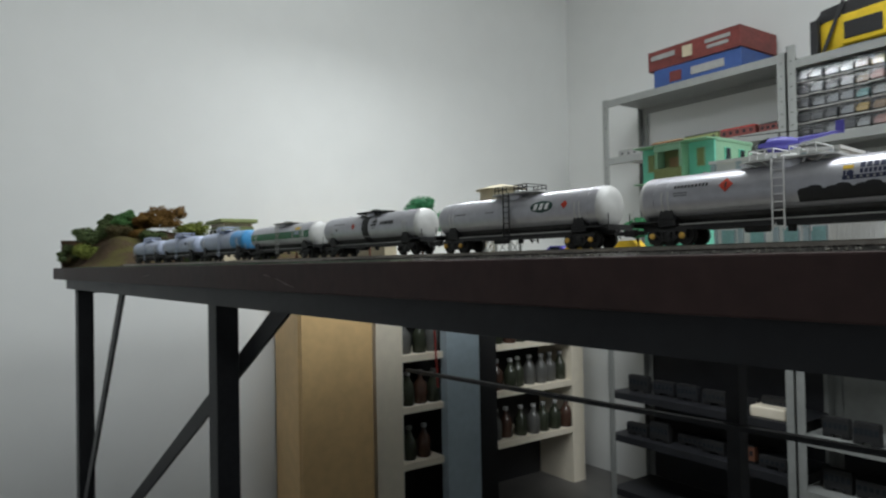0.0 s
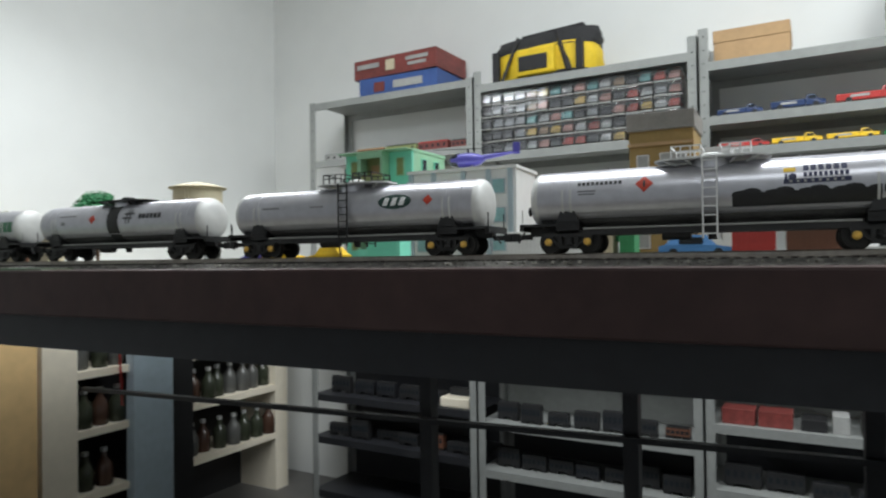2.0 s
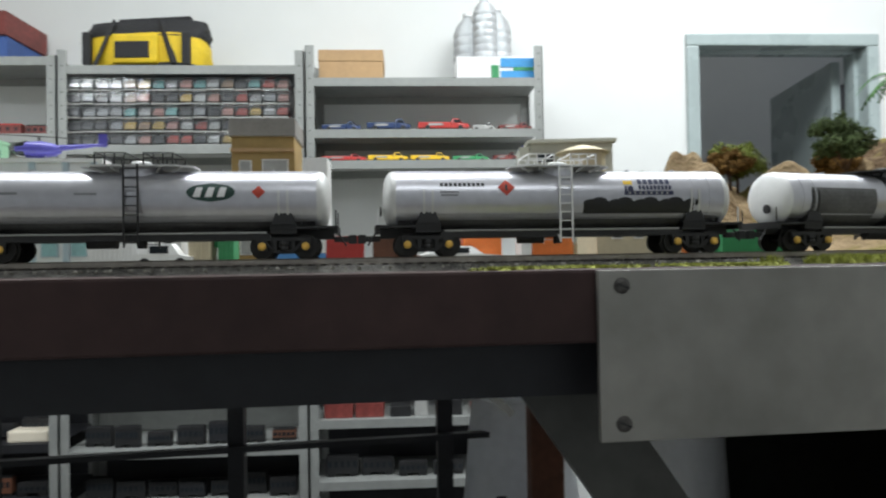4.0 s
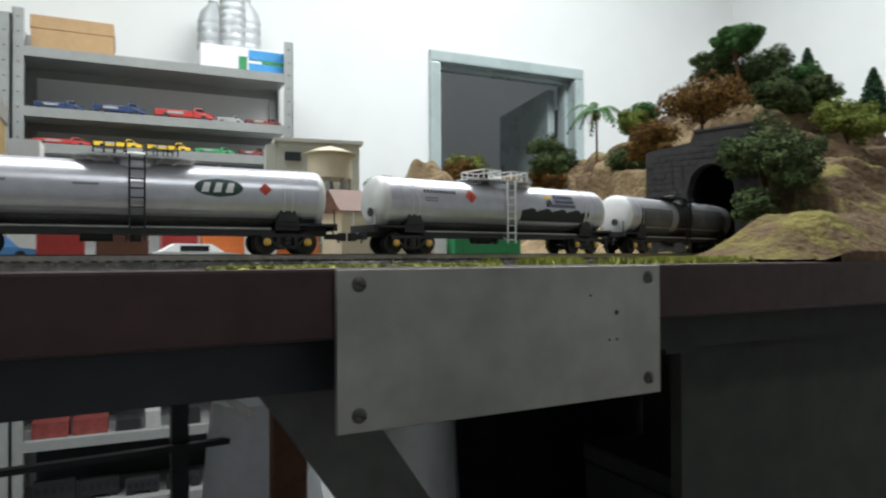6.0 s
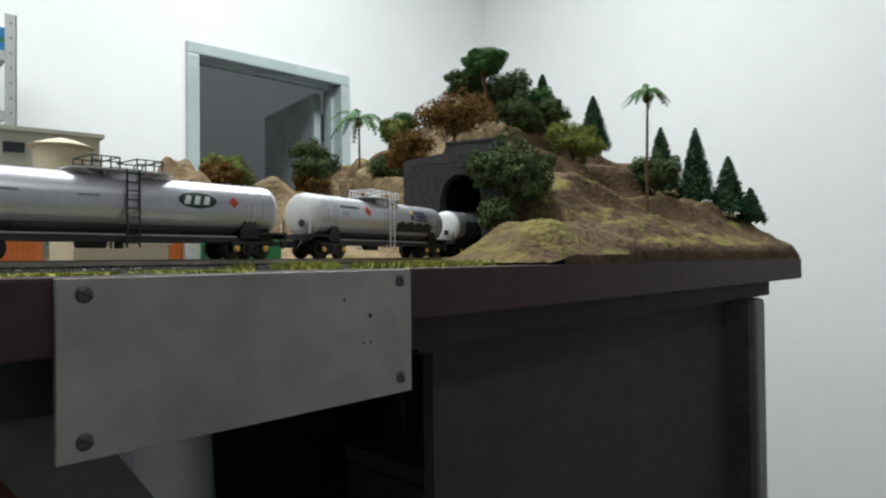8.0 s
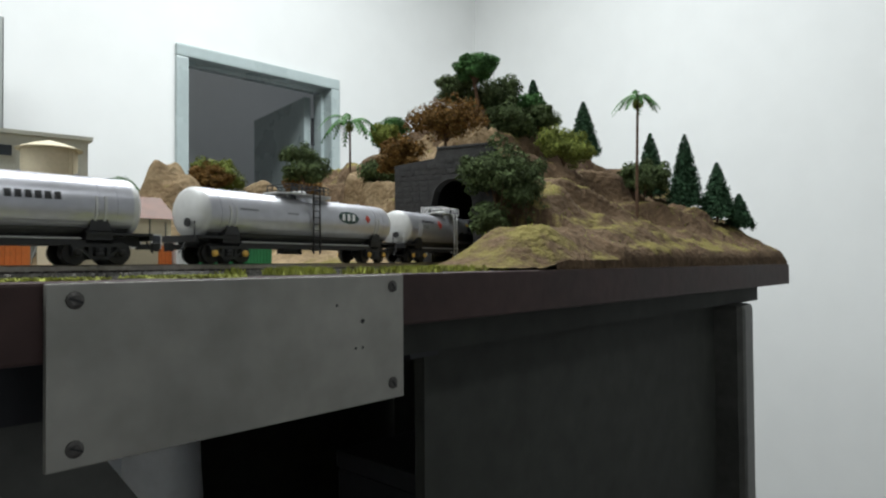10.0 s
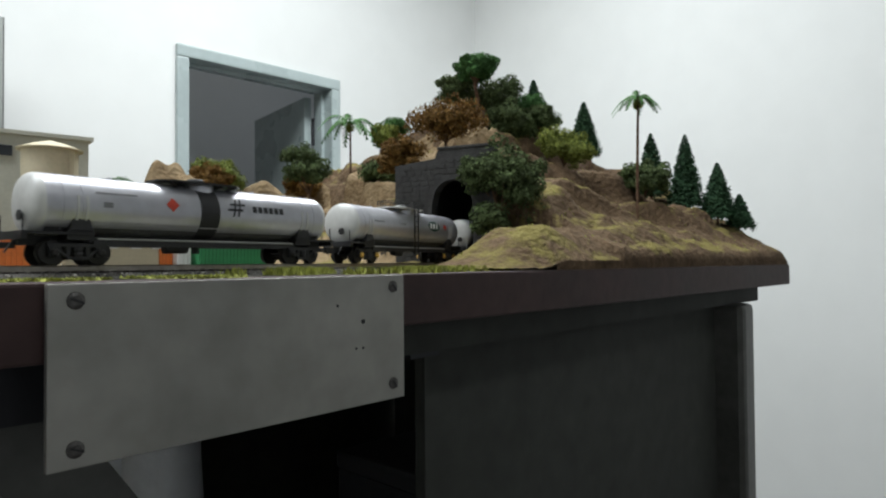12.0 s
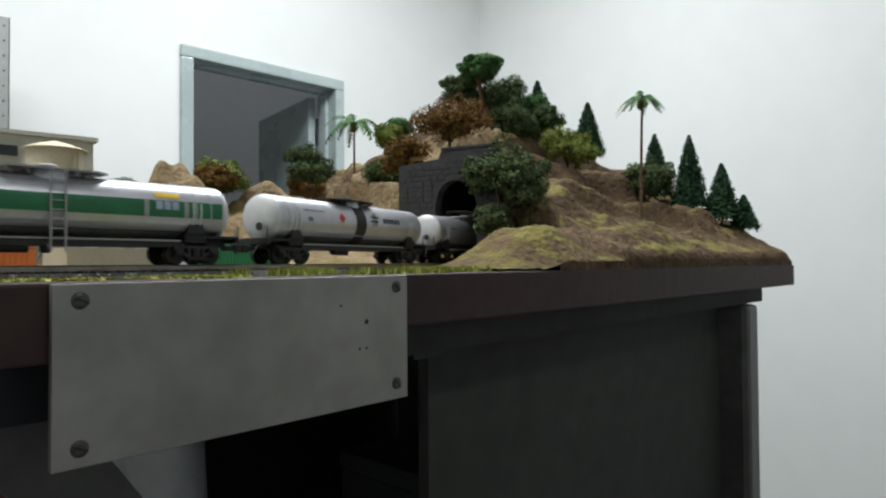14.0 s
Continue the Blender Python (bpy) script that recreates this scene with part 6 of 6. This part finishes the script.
def helicopter(m):
    o = base("model_helicopter", m, "purple model helicopter parked on the white roof", "helicopter")
    bm = lathe([(0.0006, -0.028), (0.007, -0.022), (0.0105, -0.010), (0.011, 0.004), (0.008, 0.016), (0.0035, 0.022)], "X", 18)
    for v in bm.verts:
        v.co.z = v.co.z * 0.85 + 0.014
    part("fuselage", bm, M_PURP, o, smooth=True)
    part("cockpit_glass", lathe([(0.0006, -0.0285), (0.0068, -0.0225), (0.0098, -0.012)], "X", 16), M_GLASSD, o).location = (0, 0, 0.0142)
    part("tail_boom", rod((0.018, 0, 0.016), (0.066, 0, 0.021), 0.0036, 0.0014, 10), M_PURP, o)
    part("tail_fin", box((0.060, -0.0008, 0.018), (0.069, 0.0008, 0.033), bevel=0.0006), M_PURP, o)
    part("mast", rod((0, 0, 0.022), (0, 0, 0.029), 0.0012), M_BLACK, o)
    for a in (15, 195):
        part("rotor_blade", bar((0, 0, 0.0288), (0.045 * math.cos(radians(a)), 0.045 * math.sin(radians(a)), 0.0283), 0.0035, 0.0006), M_BLACK, o)
    for y in (-0.009, 0.009):
        part("skid", rod((-0.020, y, 0.0008), (0.014, y, 0.0008), 0.0008), M_GREYP, o)
        for x in (-0.012, 0.008):
            part("skid_strut", rod((x, y, 0.0008), (x, y * 0.5, 0.008), 0.0006), M_GREYP, o)
    return o


helicopter(pose(-0.400, 0.765, TOP + 0.116, 0, 0, 8))

# tan block with a flat grey roof
h3 = base("model_block", pose(-0.166, 0.80, TOP, 0, 0, 2), "tan three-storey model building with a grey flat roof", "model building")
part("block_wall", box((-0.036, 0, 0), (0.036, 0.075, 0.150)), M_TAN, h3)
for k in range(3):
    window(h3, -0.020, -0.0004, 0.022 + 0.045 * k, 0.014, 0.020, M_WHITE, M_GREYP)
    window(h3, 0.014, -0.0004, 0.024 + 0.045 * k, 0.030 if k == 2 else 0.016, 0.018, M_WHITE, M_GREYP)
    part("ledge", box((-0.037, -0.004, 0.042 + 0.045 * k), (0.037, -0.0003, 0.046 + 0.045 * k)), M_CARD if k else M_TAN, h3)
part("roof_slab", box((-0.038, -0.005, 0.150), (0.038, 0.078, 0.171), bevel=0.001), M_TANROOF, h3)
# grey upright sign pillar and white kiosk beside it
pl = base("model_kiosk", pose(-0.106, 0.80, TOP), "small white model kiosk with a dark doorway", "model building")
part("kiosk_wall", box((-0.014, 0, 0), (0.014, 0.04, 0.125)), M_WHITE, pl)
part("kiosk_door", box((-0.008, -0.0015, 0.030), (0.008, -0.0002, 0.095)), M_GLASSD, pl)


def water_tower(m, r, legs, h, label):
    o = base("water_tower", m, label, "water tower", "model water towers")
    part("drum", lathe([(r, legs), (r, legs + h)], "Z", 30), M_SAND, o, smooth=True)
    part("tower_roof", lathe([(r * 1.17, legs + h), (r * 1.19, legs + h + 0.0016), (r * 0.6, legs + h + 0.009), (0.0008, legs + h + 0.014)], "Z", 30), M_SAND, o)
    for i in range(8):
        a = 6.2832 * i / 8
        part("leg", bar((r * 0.9 * math.cos(a), r * 0.9 * math.sin(a), 0), (r * 0.86 * math.cos(a), r * 0.86 * math.sin(a), legs), 0.005, 0.005), M_RACK, o)
        b = 6.2832 * (i + 1) / 8
        part("cross_brace", bar((r * 0.9 * math.cos(a), r * 0.9 * math.sin(a), 0.004), (r * 0.86 * math.cos(b), r * 0.86 * math.sin(b), legs * 0.5), 0.0016, 0.0016), M_RACK, o)
        part("cross_brace", bar((r * 0.9 * math.cos(a), r * 0.9 * math.sin(a), legs * 0.5), (r * 0.86 * math.cos(b), r * 0.86 * math.sin(b), legs - 0.003), 0.0016, 0.0016), M_RACK, o)
    bm = bmesh.new()
    for sx in (-0.003, 0.003):
        bar((sx, -r - 0.004, 0), (sx, -r - 0.004, legs + h), 0.0008, 0.0008, bm)
    for i in range(22):
        z = (legs + h) * (i + 0.5) / 22
        bar((-0.003, -r - 0.004, z), (0.003, -r - 0.004, z), 0.0006, 0.0006, bm)
    part("ladder", bm, M_SAND, o)
    return o


water_tower(pose(0.262, 0.985, TOP, 0, 0, 25), 0.033, 0.120, 0.036, "sand-coloured round model water tower on grey trestle legs")
water_tower(pose(-1.02, 0.86, TOP, 0, 0, 25), 0.044, 0.085, 0.055, "sand-coloured round model water tower")
h4 = base("model_depot", pose(0.285, 1.14, TOP, 0, 0, -6), "grey concrete model depot with a dark window", "model building")
part("depot_wall", box((-0.07, 0, 0), (0.07, 0.10, 0.200)), M_CONC, h4)
part("depot_annex", box((-0.088, 0.01, 0), (-0.0705, 0.09, 0.196)), M_CONC, h4)
part("roof_rim", box((-0.076, -0.006, 0.200), (0.076, 0.104, 0.206)), M_CONC, h4)
window(h4, -0.045, -0.0004, 0.175, 0.030, 0.018, M_CONC, M_GLASSD)
# low sheds and stock behind the train
h5 = base("model_house", pose(0.235, 0.66, TOP, 0, 0, 4), "cream model house with a red-brown tiled roof", "model house")
part("house_wall", box((-0.05, 0, 0), (0.05, 0.06, 0.052)), M_SAND, h5)
bm = bmesh.new()
vs = [bm.verts.new(p) for p in ((-0.054, -0.006, 0.050), (0.054, -0.006, 0.050), (0.054, 0.066, 0.050), (-0.054, 0.066, 0.050), (-0.054, 0.03, 0.074), (0.054, 0.03, 0.074))]
for q in ((0, 1, 5, 4), (2, 3, 4, 5), (0, 4, 3), (1, 2, 5), (3, 2, 1, 0)):
    bm.faces.new([vs[i] for i in q])
part("tiled_roof", bm, M_BROWNW, h5, "red-brown pitched roof")
for x in (-0.03, -0.008, 0.014, 0.034):
    window(h5, x, -0.0004, 0.028, 0.010, 0.014, M_WHITE, M_GLASSD)
h6 = base("signal_cabin", at(-1.50, 0.20, TOP, -4), "green-roofed model signal cabin behind the wagons", "model building")
part("cabin_wall", box((-0.045, 0, 0), (0.045, 0.06, 0.088)), M_SAND, h6)
part("cabin_upper", box((-0.048, -0.003, 0.060), (0.048, 0.063, 0.080)), M_OLIVE, h6)
part("cabin_roof", box((-0.056, -0.010, 0.088), (0.056, 0.070, 0.096), bevel=0.002), M_OLIVE, h6)
for x in (-0.03, 0.0, 0.03):
    window(h6, x, -0.0032, 0.070, 0.022, 0.012, M_WHITE, M_GLASSD)
h7 = base("platform_canopy", at(-1.20, 0.30, TOP, 0), "long low dark-roofed model station canopy", "model building")
part("canopy_roof", box((-0.16, 0, 0.066), (0.16, 0.06, 0.073), bevel=0.001), M_BROWNW, h7)
part("station_wall", box((-0.15, 0.03, 0), (0.15, 0.055, 0.066)), M_SAND, h7)
for i in range(6):
    part("canopy_post", bar((-0.14 + 0.056 * i, 0.006, 0), (-0.14 + 0.056 * i, 0.006, 0.066), 0.003, 0.003), M_BROWNW, h7)


def container(u, v, L, h, m, label, turn=0.0, z=TOP):
    c = base("model_container", at(u, v, z, turn), label, "container", "model containers")
    part("container_box", box((-L / 2, -0.013, 0.002), (L / 2, 0.013, h), bevel=0.0006), m, c)
    me = None
    for i in range(int(L / 0.004)):
        x = -L / 2 + 0.003 + i * 0.004
        if x > L / 2 - 0.002:
            break
        if me is None:
            o = part("rib", box((-0.0007, -0.0138, 0.004), (0.0007, -0.0129, h - 0.002)), m, c)
            me = o.data
        else:
            o = new("rib", me)
            o.parent = c
        o.location = (x, 0, 0)
    part("corner_sill", box((-L / 2, -0.0136, 0.0), (L / 2, 0.0136, 0.0022)), M_BLACK, c)
    return c


def small_car(u, v, m, label, turn=0.0, L=0.052, h=0.017, z=TOP):
    c = base("model_car", at(u, v, z, turn), label, "model car", "model road vehicles")
    part("car_body", toy_car(bmesh.new(), L, L * 0.40, h), m, c)
    for x in (-L * 0.30, L * 0.30):
        for y in (-L * 0.19, L * 0.19):
            o = part("wheel", lathe([(h * 0.20, -0.0012), (h * 0.20, 0.0012)], "Y", 12), M_BLACK, c)
            o.location = (x, y, h * 0.20)
    part("side_window", box((-L * 0.22, -L * 0.208, h * 0.58), (L * 0.10, -L * 0.196, h * 0.88)), M_GLASSD, c)
    return c


RV = 0.35
small_car(-0.162, RV, M_BLUEC, "light blue model car behind the train", 4, 0.062, 0.020, TOP + 0.002)
small_car(-0.63, RV, M_YEL, "yellow model car behind the train", 0, 0.050, 0.020)
small_car(-0.57, RV + 0.01, M_YEL, "yellow model van behind the train", 180, 0.050, 0.019)
small_car(-0.275, RV, M_WHITE, "white model van behind the train", 0, 0.05, 0.022)
small_car(-0.01, RV, M_WHITE, "white model racing car behind the train", 3, 0.075, 0.016)
small_car(-0.70, RV + 0.04, M_PURP, "violet model car behind the train", 0)
container(-0.115, RV, 0.034, 0.026, M_REDP, "red model container behind the train")
container(-0.07, RV + 0.005, 0.040, 0.026, M_BROWNW, "brown model container behind the train")
container(-0.022, RV + 0.03, 0.03, 0.026, M_REDP, "red model container behind the train")
container(0.015, RV + 0.02, 0.036, 0.028, M_ORNG, "orange model container behind the train")
container(0.075, RV, 0.045, 0.028, M_ORNG, "orange-red model container behind the train")
container(0.052, RV - 0.003, 0.010, 0.024, M_WHITE, "white model crate behind the train")
container(0.288, RV, 0.085, 0.030, M_GREENP, "green model container beside the track")
container(0.235, RV + 0.01, 0.014, 0.028, M_WHITE, "white model crate beside the track")
container(0.222, RV + 0.02, 0.014, 0.024, M_ORNG, "orange model crate beside the track")
container(-0.50, RV + 0.03, 0.045, 0.03, M_TEAL, "turquoise model kiosk behind the train")
container(-0.245, RV + 0.01, 0.02, 0.028, M_SAND, "sand-coloured model crate behind the train")
container(-0.222, RV + 0.01, 0.014, 0.026, M_GREENP, "green model crate behind the train")
container(-0.32, RV + 0.02, 0.05, 0.030, M_WHITE, "white model container behind the train")


def round_tree(m, r, label, seed):
    return tree("tree", m, r * 3.1, r * 1.25, M_GREENP, label, seed, lobes=6, bare=0.4, flake=0.003)


round_tree(at(-0.90, 0.30, TOP + 0.0), 0.034, "bright green model tree behind the wagons", 71)
round_tree(at(-0.225, 0.37, TOP), 0.018, "bright green round model tree behind the train", 73)
round_tree(at(-0.54, 0.34, TOP), 0.015, "bright green model tree between buildings", 72)

h8 = base("model_house", pose(-0.300, 0.84, TOP, 0, 0, 3), "small white model house with a red roof", "model house")
part("house_wall", box((-0.026, 0, 0), (0.026, 0.05, 0.080)), M_WHITE, h8)
bm = bmesh.new()
vs = [bm.verts.new(p) for p in ((-0.030, -0.005, 0.078), (0.030, -0.005, 0.078), (0.030, 0.055, 0.078), (-0.030, 0.055, 0.078), (-0.030, 0.025, 0.097), (0.030, 0.025, 0.097))]
for q in ((0, 1, 5, 4), (2, 3, 4, 5), (0, 4, 3), (1, 2, 5), (3, 2, 1, 0)):
    bm.faces.new([vs[i] for i in q])
part("tiled_roof", bm, M_BOXR, h8, "red pitched roof")
for x in (-0.014, 0.012):
    for z in (0.028, 0.060):
        window(h8, x, -0.0004, z, 0.012, 0.014, M_GREYP, M_GLASSD)


motions()
